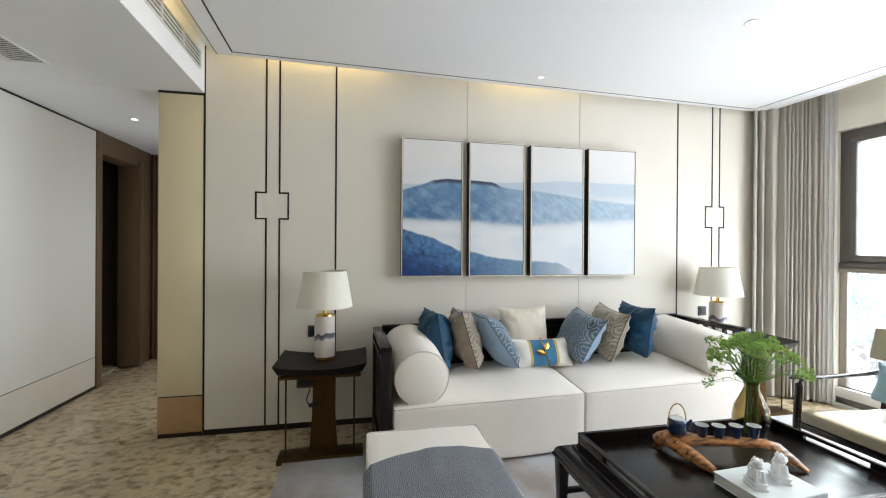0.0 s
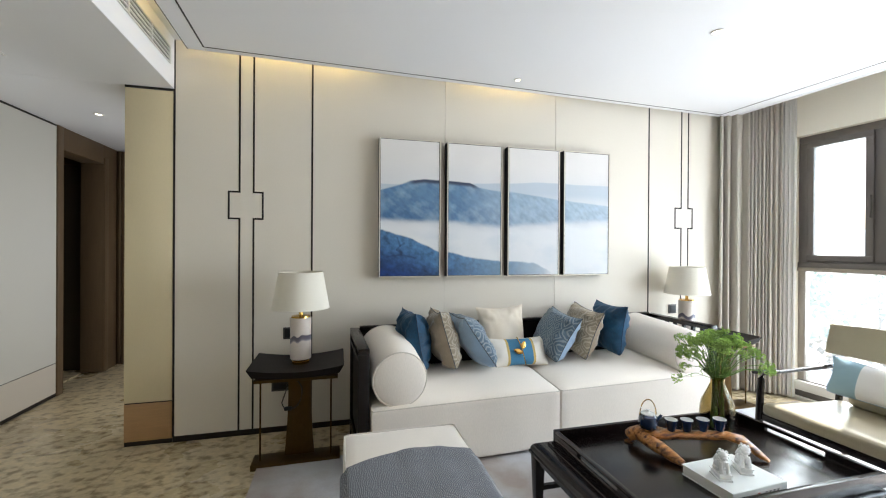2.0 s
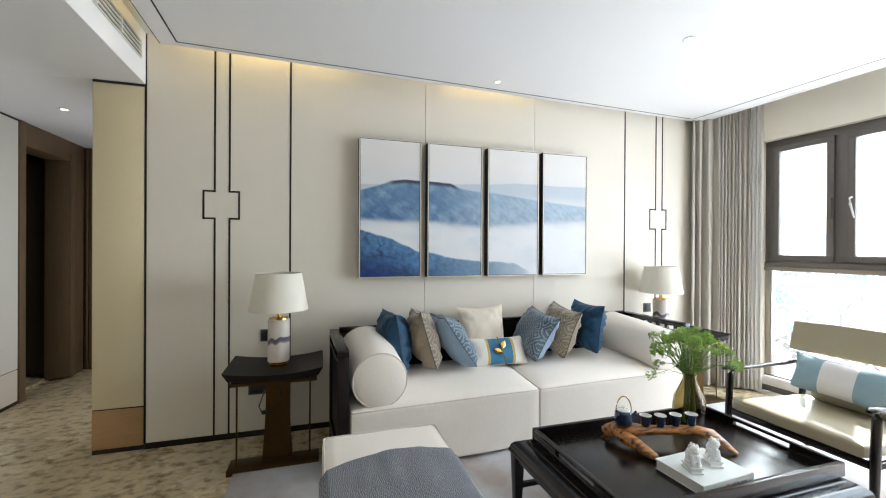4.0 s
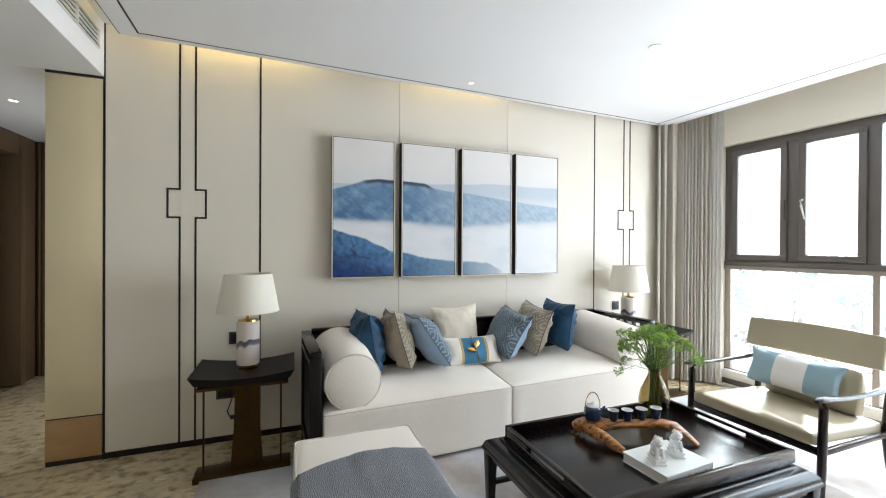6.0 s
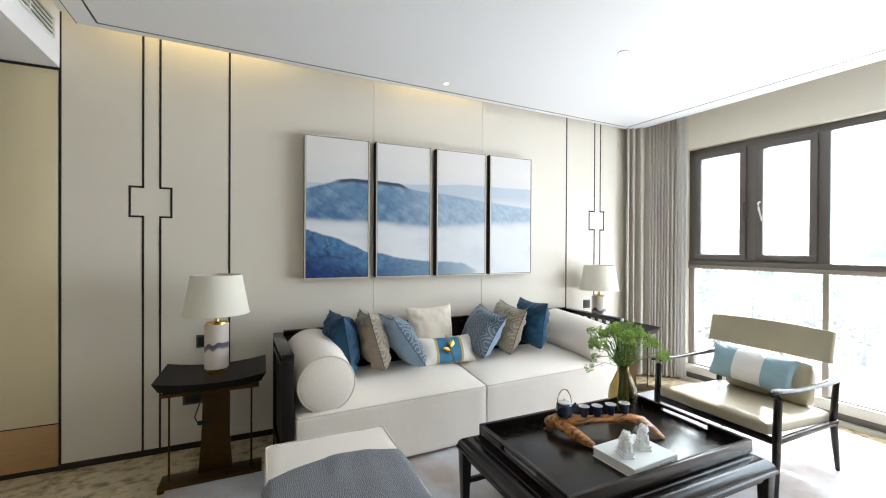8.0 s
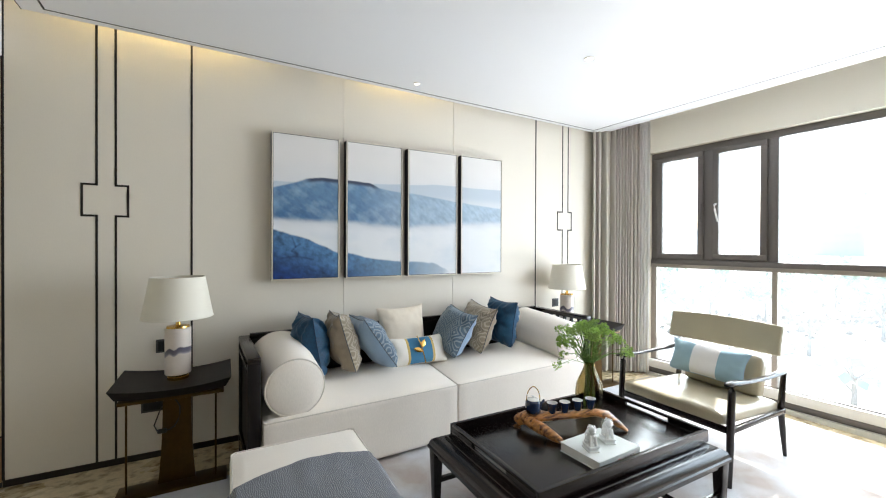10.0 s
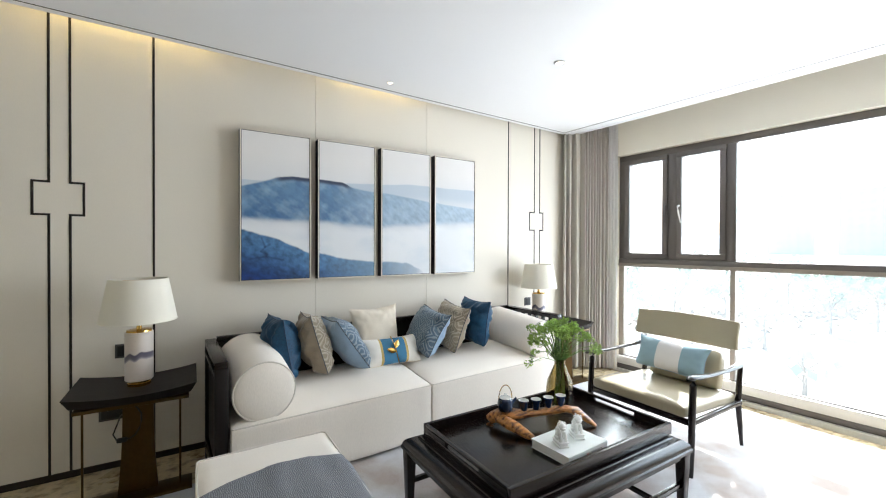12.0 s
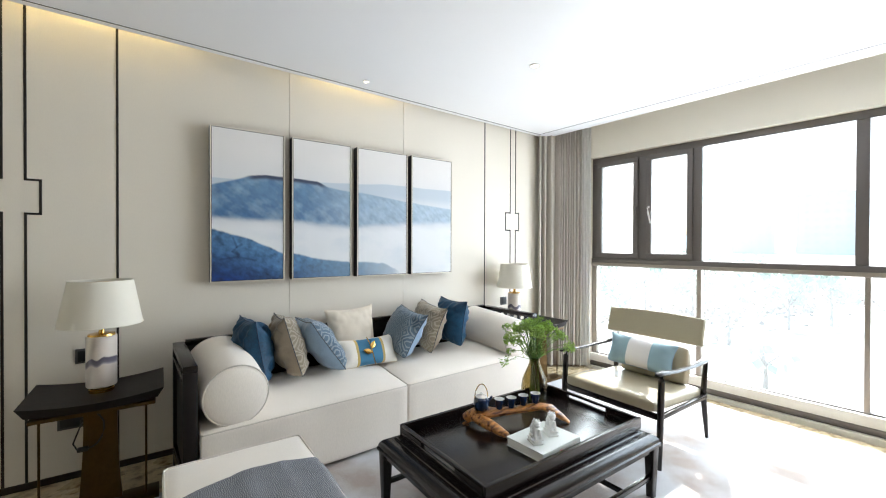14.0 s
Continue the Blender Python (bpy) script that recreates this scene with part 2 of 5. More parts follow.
M_TAN = lattice("taupe_lattice_cloth", srgb(140, 128, 108), srgb(188, 180, 162))
M_TAN_BACK = material("taupe_satin", srgb(140, 126, 106), 0.45, vary=0.16, scale=8, fine=200, bump=0.15, sheen=0.2)
M_GREYBLUE = lattice("slate_blue_lattice_cloth", srgb(76, 98, 116), srgb(156, 164, 166))
M_PALEBLUE = material("pale_blue_satin", srgb(140, 164, 188), 0.45, vary=0.12, scale=8, fine=200, bump=0.12, sheen=0.2)
M_PIPE_DARK = material("dark_piping", srgb(72, 76, 82), 0.7, vary=0.1)
M_CREAM = woven("ivory_cotton", srgb(228, 217, 198), srgb(216, 204, 184), size=320, amount=0.3)
GOLDC, BLUEC, IVORYC = srgb(196, 170, 104), srgb(66, 122, 156), srgb(234, 230, 220)
M_LUMBAR = banded("ivory_blue_gold_bands", [(-0.5, IVORYC), (-0.115, GOLDC), (-0.095, BLUEC), (0.095, GOLDC), (0.115, IVORYC)])
SKYC = srgb(146, 174, 186)
M_CHAIRPILLOW = banded("blue_white_blue_bands", [(-0.5, SKYC), (-0.085, srgb(232, 230, 228)), (0.085, SKYC)])
M_LEATHER = material("cream_olive_leather", srgb(168, 158, 132), 0.36, vary=0.06, scale=5, fine=160, bump=0.12, depth=0.001, coat=0.15)
M_BRONZE = material("bronze_window_frame", srgb(106, 101, 97), 0.42, metal=0.35, vary=0.06, fine=200, bump=0.03)
M_ALU = material("pale_bronze_aluminium", srgb(150, 142, 132), 0.42, metal=0.4, vary=0.05, bump=0.03)
M_SILL = material("pale_stone_sill", srgb(228, 226, 220), 0.4, vary=0.05, scale=4, bump=0.04)
M_PANE = pane_glass("window_glass_with_veil")
M_AMBER = glass("smoky_olive_glass", srgb(190, 176, 134), 0.02)
M_SHADE = material("white_linen_lampshade", srgb(232, 227, 212), 0.8, vary=0.02, fine=300, bump=0.15, depth=0.0006)
M_PLASTIC_DARK = material("dark_grey_plastic", srgb(72, 70, 68), 0.45, vary=0.05, bump=0.04)
M_BLACK = material("black_rubber", srgb(22, 22, 22), 0.5, vary=0.1)
M_NAVY = material("navy_glaze", srgb(24, 42, 72), 0.16, vary=0.35, scale=30, fine=90, bump=0.03, coat=0.5, spots=srgb(14, 22, 40), spot_scale=24)
M_CUPIN = material("white_glaze", srgb(226, 226, 222), 0.2, vary=0.03, coat=0.4)
M_DRIFT = material("polished_rootwood", srgb(186, 126, 62), 0.3, vary=0.5, scale=6, fine=18, bump=0.6, depth=0.006, stretch=(2.0, 15, 15), spots=srgb(88, 48, 20), spot_scale=3.6, spot_lo=0.47, spot_hi=0.63, coat=0.25)
M_PORCELAIN = material("white_porcelain", srgb(240, 240, 238), 0.35, vary=0.02, bump=0.05)
M_BOOK = material("pale_book_cloth", srgb(222, 226, 222), 0.55, vary=0.03, fine=400, bump=0.08)
M_PAGES = material("book_pages", srgb(236, 234, 226), 0.8, vary=0.05, fine=200, stretch=(1, 1, 40))
M_RED = material("red_seal", srgb(178, 42, 40), 0.6, vary=0.05)
M_INK = material("black_ink", srgb(28, 28, 30), 0.6, vary=0.05)
M_LABEL = material("white_label", srgb(236, 234, 230), 0.6, vary=0.03)
M_LEAF = material("fresh_green_foliage", srgb(150, 184, 78), 0.55, vary=0.4, scale=14, fine=120, bump=0.1, per_object=0.28, sheen=0.1)
M_STEM = material("green_stem", srgb(92, 130, 52), 0.5, vary=0.2, scale=20)
M_VENT = material("vent_white", srgb(226, 224, 220), 0.5, vary=0.02)
M_VENTDARK = material("painted_vent_shade", srgb(70, 66, 62), 0.7, vary=0.05)
M_LED = glowing("warm_led", (1.0, 0.74, 0.28), 3.2)
M_SPOT = glowing("downlight_lens", (1.0, 0.86, 0.62), 2.5)
M_GROUND = material("sandy_ground", srgb(172, 168, 160), 0.9, vary=0.12, scale=0.02, fine=0.6, bump=0.0, coords="Object", spots=srgb(160, 156, 140), spot_scale=0.03)
M_ROAD = material("pale_concrete_road", srgb(202, 198, 190), 0.9, vary=0.08, scale=0.05, bump=0.0)
# Trees, towers and hills: the haze of distance is put into pale base colours.
M_BUSH = material("haze_tinted_leaves", srgb(184, 196, 178), 0.9, vary=0.1, scale=0.6, bump=0.0)
M_TRUNK = material("haze_tinted_bark", srgb(158, 146, 134), 0.9, vary=0.1, scale=2, bump=0.0)
M_TOWER = material("haze_tinted_facade", srgb(196, 208, 212), 0.8, vary=0.06, scale=0.05, bump=0.0)
M_TOWERWIN = material("haze_tinted_window", srgb(188, 201, 206), 0.8, vary=0.1, bump=0.0)
M_HILL = material("haze_tinted_hill", srgb(170, 190, 196), 0.95, vary=0.08, scale=0.01, bump=0.0)

# ---------------------------------------------------------------- mesh helpers
ORIGIN = {}


def thing(name, origin, label, category, group="", kind=""):
    ob = new(name)
    ob.empty_display_size = 0.05
    ob.location = origin
    ORIGIN[ob.name] = Vector(origin)
    return tagged(ob, label, category, group, kind)


def part(name, bm, mat, parent=None, label="", smooth=35):
    """Links a bmesh, in world coordinates, as one mesh object under a thing or a part."""
    me = bpy.data.meshes.new(name)
    o = ORIGIN[parent.name] if parent else Vector((0, 0, 0))
    if o.length:
        bmesh.ops.translate(bm, verts=bm.verts, vec=-o)
    if smooth:
        lim = radians(smooth)
        for f in bm.faces:
            f.smooth = True
        for e in bm.edges:
            if len(e.link_faces) == 2 and e.calc_face_angle(0) > lim:
                e.smooth = False
    bm.to_mesh(me)
    bm.free()
    me.materials.append(mat)
    ob = new(name, me)
    if parent:
        ob.parent = parent
        ORIGIN[ob.name] = o
    if label:
        ob["label"] = label
    return ob


def solid(name, bm, mat, label, category, group="", kind="", smooth=35):
    """A thing that is one mesh, with its origin at its base centre."""
    lo = [min(v.co[i] for v in bm.verts) for i in range(3)]
    hi = [max(v.co[i] for v in bm.verts) for i in range(3)]
    o = Vector(((lo[0] + hi[0]) / 2, (lo[1] + hi[1]) / 2, lo[2]))
    bmesh.ops.translate(bm, verts=bm.verts, vec=-o)
    ob = part(name, bm, mat, None, "", smooth)
    ob.location = o
    ORIGIN[ob.name] = o
    return tagged(ob, label, category, group, kind)


def box(x0, x1, y0, y1, z0, z1, bev=0.003, seg=2, bm=None):
    b = bmesh.new()
    bmesh.ops.create_cube(b, size=1)
    for v in b.verts:
        v.co = Vector(((x0 + x1) / 2 + v.co.x * (x1 - x0), (y0 + y1) / 2 + v.co.y * (y1 - y0), (z0 + z1) / 2 + v.co.z * (z1 - z0)))
    if bev:
        bmesh.ops.bevel(b, geom=b.edges[:], offset=bev, segments=seg, profile=0.5, affect="EDGES")
    return merge(bm, b)


def merge(bm, b):
    if bm is None:
        return b
    me = bpy.data.meshes.new("join")
    b.to_mesh(me)
    b.free()
    bm.from_mesh(me)
    bpy.data.meshes.remove(me)
    return bm


def sweep(points, radii, n=10, bm=None, flat=1.0, up=(0, 0, 1), wobble=0.0):
    """A tube along points with a radius at each; flat squashes it along the up direction."""
    b = bmesh.new()
    pts = [Vector(p) for p in points]
    if not hasattr(radii, "__len__"):
        radii = [radii] * len(pts)
    rings = []
    for i, p in enumerate(pts):
        d = (pts[min(i + 1, len(pts) - 1)] - pts[max(i - 1, 0)]).normalized()
        u = Vector(up)
        if abs(d.dot(u)) > 0.95:
            u = Vector((1, 0, 0))
        s = d.cross(u).normalized()
        u = s.cross(d).normalized()
        ring = []
        for k in range(n):
            a = 2 * math.pi * k / n
            q = s * math.cos(a) + u * math.sin(a) * flat
            r = radii[i]
            if wobble:
                r *= 1 + wobble * noise.noise((p + q * r) * 18) + wobble * 0.6 * noise.noise((p + q * r) * 45)
            ring.append(b.verts.new(p + q * r))
        rings.append(ring)
    for a, c in zip(rings, rings[1:]):
        for k in range(n):
            b.faces.new((a[k], a[(k + 1) % n], c[(k + 1) % n], c[k]))
    b.faces.new(rings[0][::-1])
    b.faces.new(rings[-1])
    bmesh.ops.recalc_face_normals(b, faces=b.faces)
    return merge(bm, b)


def lathe(profile, cx, cy, n=32, bm=None):
    """Turns (radius, z) pairs about a vertical axis."""
    b = bmesh.new()
    rings = []
    for r, z in profile:
        if r < 1e-5:
            rings.append([b.verts.new((cx, cy, z))])
        else:
            rings.append([b.verts.new((cx + r * math.cos(2 * math.pi * k / n), cy + r * math.sin(2 * math.pi * k / n), z)) for k in range(n)])
    for a, c in zip(rings, rings[1:]):
        for k in range(n):
            if len(a) == 1 and len(c) == 1:
                continue
            if len(a) == 1:
                b.faces.new((a[0], c[k], c[(k + 1) % n]))
            elif len(c) == 1:
                b.faces.new((a[k], a[(k + 1) % n], c[0]))
            else:
                b.faces.new((a[k], a[(k + 1) % n], c[(k + 1) % n], c[k]))
    bmesh.ops.recalc_face_normals(b, faces=b.faces)
    return merge(bm, b)


def sheet(fn, nu, nv, thick=0.0):
    """A surface from fn(u, v), u and v from 0 to 1; thick gives it a back."""
    b = bmesh.new()
    g = [[b.verts.new(fn(i / nu, j / nv)) for j in range(nv + 1)] for i in range(nu + 1)]
    for i in range(nu):
        for j in range(nv):
            b.faces.new((g[i][j], g[i + 1][j], g[i + 1][j + 1], g[i][j + 1]))
    bmesh.ops.recalc_face_normals(b, faces=b.faces)
    if thick:
        bmesh.ops.solidify(b, geom=b.faces[:], thickness=thick)
    return b


def ellipsoid(c, r, bm=None, sub=2, turn=None):
    b = bmesh.new()
    bmesh.ops.create_icosphere(b, subdivisions=sub, radius=1)
    for v in b.verts:
        w = Vector((v.co.x * r[0], v.co.y * r[1], v.co.z * r[2]))
        if turn:
            w = turn @ w
        v.co = w + Vector(c)
    return merge(bm, b)


def splay(bm):
    """The room is slightly out of square: shears the ceiling's edges with it."""
    for v in bm.verts:
        x, y = v.co.x, v.co.y
        if x < -0.7:
            v.co.x += -0.036 * (y - 3.0)
        if x > 3.0:
            v.co.x += -0.06 * (y - 1.64)
        if y > 2.7:
            v.co.y += 0.034 * (x - 1.3)
    return bm


def turned(ob, pivot, degrees):
    """Turns a thing about an upright axis through the pivot."""
    p = Vector(pivot)
    ob.matrix_world = Matrix.Translation(p) @ pose(0, 0, 0, 0, 0, degrees) @ Matrix.Translation(Vector(ob.location) - p)
    return ob


# ---------------------------------------------------------------- the room
YW, XW, XL, YB = 3.15, 4.10, -2.45, -2.6
Z_PANEL, Z_SLAB, Z_SOFFIT = 2.65, 2.78, 2.44

floor = solid("floor", box(XL - 0.2, XW + 0.2, YB - 0.2, 5.6, -0.25, -0.02, 0), M_STONE, "beige fossil-marked stone floor with polished tiles", "floor", kind="structure")

wall_north = thing("wall_north", (1.5, YW, 0), "cream wallcovered wall with dark inlaid lines", "wall", kind="structure")
part("wall_core", box(-1.105, 4.35, YW + 0.014, YW + 0.2, -0.02, Z_SLAB + 0.05, 0), M_BACK, wall_north)
seams = [-1.098, -0.191, 0.832, 1.828, 2.801, 4.06]
for a, b in zip(seams, seams[1:]):
    part("wall_panel", box(a + 0.0012, b - 0.0012, YW, YW + 0.013, 0.04, Z_SLAB + 0.04, 0.0012, 1), M_WALL, wall_north)


def strip(x0, x1, z0, z1, parent=wall_north, y=YW):
    part("inlay_line", box(x0, x1, y - 0.0025, y + 0.004, z0, z1, 0.0005, 1), M_DARKLINE, parent)


LW = 0.0062
for x in (-1.098, -0.191, 2.801):
    strip(x - LW, x + LW, 0.04, Z_SLAB + 0.03)
for xa, xb, ba, bb, w in ((-0.686, -0.593, -0.756, -0.532, LW), (3.172, 3.252, 3.102, 3.302, LW)):
    z0, z1 = 1.557, 1.748
    for x, bx in ((xa, ba), (xb, bb)):
        strip(x - w, x + w, 0.04, z0 + w)
        strip(x - w, x + w, z1 - w, Z_SLAB + 0.03)
        strip(bx - w, bx + w, z0 - w, z1 + w)
        lo, hi = (bx + w, x - w) if bx < x else (x + w, bx - w)
        strip(lo, hi, z0 - w, z0 + w)
        strip(lo, hi, z1 - w, z1 + w)
part("baseboard", box(-1.10, 4.1, YW - 0.004, YW + 0.012, 0.0, 0.04, 0.001, 1), M_DARKLINE, wall_north)

pilaster = thing("wall_pilaster", (-1.25, YW, 0), "straw wallcovered wall end with an oak base panel", "wall", kind="structure")
part("wall_core", box(-1.385, -1.108, YW + 0.012, 3.42, -0.02, Z_SOFFIT + 0.4, 0), M_PILASTER, pilaster)
part("wall_panel", box(-1.392, -1.106, YW - 0.001, YW + 0.012, 0.292, Z_SOFFIT - 0.016, 0.002), M_PILASTER, pilaster)
part("base_panel", box(-1.392, -1.106, YW - 0.001, YW + 0.012, 0.03, 0.284, 0.002), M_OAK, pilaster, "light oak base panel")
part("shadow_gap", box(-1.39, -1.106, YW + 0.002, YW + 0.012, 0.0, 0.03, 0), M_DARKLINE, pilaster)
part("shadow_gap", box(-1.39, -1.106, YW + 0.003, YW + 0.0118, 0.2842, 0.2918, 0), M_DARKLINE, pilaster)
part("shadow_gap", box(-1.392, -1.106, YW - 0.004, YW + 0.012, Z_SOFFIT - 0.016, Z_SOFFIT, 0), M_DARKLINE, pilaster)

wall_west = thing("wall_west", (XL, 1, 0), "pale grey corridor wall with a warm grey dado and dark shadow gaps", "wall", kind="structure")
part("wall_core", box(XL - 0.2, XL - 0.014, YB, 4.40, -0.02, 2.8, 0), M_CORRIDOR, wall_west)
ys = [YB, -0.6, 1.9, 4.36]
for a, b in zip(ys, ys[1:]):
    part("upper_panel", box(XL - 0.0135, XL, a + 0.001, b - 0.001, 0.302, Z_SOFFIT - 0.016, 0.0015, 1), M_CORRIDOR, wall_west)
    part("dado_panel", box(XL - 0.0135, XL, a + 0.001, b - 0.001, 0.03, 0.296, 0.0015, 1), M_DADO, wall_west, "warm grey dado panel")
part("baseboard", box(XL - 0.0135, XL - 0.002, YB, 4.36, 0, 0.03, 0), M_DARKLINE, wall_west)
part("shadow_gap", box(XL - 0.0135, XL - 0.004, YB, 4.36, 0.2962, 0.3018, 0), M_DARKLINE, wall_west)
part("shadow_gap", box(XL - 0.0135, XL + 0.002, YB, 4.36, Z_SOFFIT - 0.016, Z_SOFFIT, 0), M_DARKLINE, wall_west)
part("jamb", box(XL - 0.2, XL + 0.012, 4.362, 4.44, 0, Z_SOFFIT, 0.003), M_BROWNWOOD, wall_west, "brown wood door jamb")
part("lintel", box(XL - 0.2, XL + 0.004, 4.442, 5.098, 2.235, Z_SOFFIT, 0.003), M_BROWNWOOD, wall_west, "brown wood lintel over the doorway")

door_1 = thing("door_1", (-2.75, 5.2, 0), "brown wooden door standing open in a dark doorway", "door", kind="structure")
# Leaf coloured for the doorway's shade, darker than the frame's wood.
part("door_leaf", box(-3.30, -2.665, 5.20, 5.245, 0.008, 2.22, 0.003), M_DOORWAY_SHADE, door_1)
part("door_frame", box(-2.655, -2.446, 5.10, 5.36, 0, Z_SOFFIT, 0.004), M_BROWNWOOD, door_1)
part("architrave", box(-2.4455, -2.432, 5.10, 5.17, 0, 2.30, 0.003), M_BROWNWOOD, door_1)
wall_corridor_end = thing("wall_corridor_end", (-1.9, 5.4, 0), "brown wood clad wall closing the corridor", "wall", kind="structure")
part("wall_core", box(-3.6, -1.0, 5.41, 5.6, -0.02, 2.8, 0), M_BROWNWOOD, wall_corridor_end)
for a, b in ((-2.43, -2.412), (-2.40, -2.30), (-2.26, -2.0), (-1.96, -1.40)):
    part("wood_panel", box(a, b, 5.385 if a > -2.3 else 5.37, 5.409, 0.0, Z_SOFFIT - 0.01, 0.004), M_BROWNWOOD, wall_corridor_end)
# Room shell behind the doorway: walls and ceiling coloured dark in place of shade.
wall_dark_room = thing("wall_dark_room", (-3.4, 4.9, 0), "plain wall of the room behind the doorway, its shade in the colour", "wall", kind="structure")
part("wall_core", box(-3.7, -3.6, 4.2, 5.6, -0.02, 2.8, 0), M_DOORWAY_SHADE, wall_dark_room)
part("wall_core", box(-3.6, XL - 0.2, 4.2, 4.36, -0.02, 2.8, 0), M_DOORWAY_SHADE, wall_dark_room)
part("dark_ceiling", box(-3.6, XL - 0.19, 4.3, 5.45, 2.5, 2.6, 0), M_DOORWAY_SHADE, wall_dark_room)
part("dark_floor", box(-3.6, XL - 0.2, 4.3, 5.45, -0.02, 0.0, 0), M_STONE, wall_dark_room)

side_room = thing("wall_side_room", (-0.7, 4.4, 0), "plain white walls of the bright room beside the corridor", "wall", kind="structure")
part("wall_core", box(-0.95, -0.85, YW + 0.2, 5.5, -0.02, 2.8, 0), M_BACK, side_room)
part("wall_core", box(-1.39, -0.96, 5.25, 5.4, -0.02, 2.8, 0), M_BACK, side_room)
part("head", box(-1.385, -1.2, 3.43, 5.24, 2.2, 2.8, 0), M_BACK, side_room)
part("room_ceiling", box(-1.19, -0.96, 3.43, 5.24, 2.5, 2.6, 0), M_BACK, side_room)
# Unseen wall added to close the room; dark greige keeps its bounce low.
wall_south = solid("wall_south", box(XL - 0.2, XW + 0.3, YB - 0.2, YB, -0.02, 2.85, 0), M_GREIGE, "unseen plain wall, greige to cut bounced light", "wall", kind="structure")

# window wall with its opening
# WY0 lies out of view, chosen to end the opening early and block light.
WY0, WY1, WZ0, WZ1 = -0.60, 2.76, 0.0, 2.385
wall_east = thing("wall_east", (XW, 0.6, 0), "ivory painted window wall with a wide opening", "wall", kind="structure")
part("wall_core", box(XW, XW + 0.22, WY1, YW + 0.05, -0.02, Z_SLAB + 0.05, 0), M_WINWALL, wall_east)
# Unseen south stretch of wall, added to hold back sun and sky.
part("wall_core", box(XW, XW + 0.22, YB - 0.1, WY0, -0.02, Z_SLAB + 0.05, 0), M_WINWALL, wall_east)
part("wall_core", box(XW, XW + 0.22, WY0, WY1, WZ1, Z_SLAB + 0.05, 0), M_WINWALL, wall_east)
part("sill", box(XW - 0.0, XW + 0.22, WY0, WY1, -0.02, 0.03, 0), M_SILL, wall_east)
turned(wall_east, (4.168, 1.64, 0), 3.43)

ceiling = thing("ceiling", (1.3, 0.5, Z_PANEL), "white ceiling with a floating panel and dark inset line", "ceiling", kind="structure")
PX0, PX1, PY0, PY1 = -0.955, 3.74, -2.3, 3.03
top_slab = box(-1.35, XW + 0.45, YB - 0.2, YW + 0.2, Z_SLAB, Z_SLAB + 0.12, 0)
slab = bmesh.new()
box(PX0, PX1, PY0, PY1, Z_PANEL + 0.004, Z_PANEL + 0.05, 0.002, 1, slab)
for a in ((PX0, -0.853, PY0, PY1), (3.613, PX1, PY0, PY1), (-0.847, 3.607, 2.978, PY1), (-0.847, 3.607, PY0, -2.1), (-0.847, 3.607, -2.094, 2.972)):
    box(*a, Z_PANEL - 0.006, Z_PANEL + 0.003, 0.001, 1, slab)
box(PX0 + 0.15, PX1 - 0.15, PY0 + 0.15, PY1 - 0.15, Z_PANEL + 0.051, Z_SLAB - 0.002, 0, 1, slab)
part("ceiling_panel", merge(splay(slab), top_slab), M_CEIL, ceiling)
for a in ((-0.855, -0.845, -2.1, 2.979), (3.605, 3.615, -2.1, 2.979), (-0.845, 3.605, 2.970, 2.979)):
    part("inset_line", splay(box(*a, Z_PANEL - 0.0072, Z_PANEL + 0.002, 0)), M_DARKLINE, ceiling)
part("edge_line", splay(box(PX0 - 0.004, PX0 - 0.0005, PY0, PY1 + 0.004, Z_PANEL - 0.006, Z_PANEL + 0.006, 0)), M_DARKLINE, ceiling)
part("edge_trim", splay(box(PX1 + 0.03, PX1 + 0.075, YB, YW - 0.15, Z_PANEL + 0.0, Z_PANEL + 0.06, 0.002)), M_CEIL, ceiling)
part("edge_trim", splay(box(PX1 - 0.02, PX1 + 0.031, YB, YW - 0.15, Z_PANEL + 0.045, Z_PANEL + 0.06, 0.0)), M_CEIL, ceiling)

soffit = thing("ceiling_bulkhead", (-1.7, 1, Z_SOFFIT), "white lowered ceiling over the corridor with a boxed edge", "ceiling", kind="structure")
low = box(XL - 0.2, -1.10, YB - 0.1, YW - 0.001, Z_SOFFIT, Z_SLAB + 0.1, 0.002, 1)
for v in low.verts:
    if v.co.x > -1.2:
        v.co.x += -0.036 * (v.co.y - YW)
box(XL - 0.2, -1.38, YW - 0.001, 5.6, Z_SOFFIT, Z_SLAB + 0.1, 0, 1, low)
part("soffit", low, M_CEIL, soffit)

# warm cove strips on top of the floating panel
for x0, x1 in ((-0.8, 0.15), (0.95, 1.75)):
    s = thing("cove_light", ((x0 + x1) / 2, 2.88, Z_PANEL + 0.05), "warm glowing light strip hidden in the ceiling cove", "cove light", "cove lights")
    part("strip", box(x0, x1, 2.90, 2.925, Z_PANEL + 0.0505, Z_PANEL + 0.062, 0.002), M_LED, s)
s = thing("cove_light", (-0.85, 1.0, Z_PANEL + 0.05), "warm glowing light strip hidden in the ceiling cove", "cove light", "cove lights")
part("strip", splay(box(-0.86, -0.835, -1.5, 2.69, Z_PANEL + 0.0505, Z_PANEL + 0.062, 0.002)), M_LED, s)

# supply grille in the bulkhead face
g = thing("air_grille", (-1.10, 2.2, 2.58), "white linear air grille in the boxed ceiling edge", "air grille")
# No slot is cut: a dark sheet gives the shade behind the slats.
part("backing", box(-1.1005, -1.0985, 0.6, 3.04, 2.575, 2.685, 0), M_VENTDARK, g, "dark sheet for the shade behind the slats")
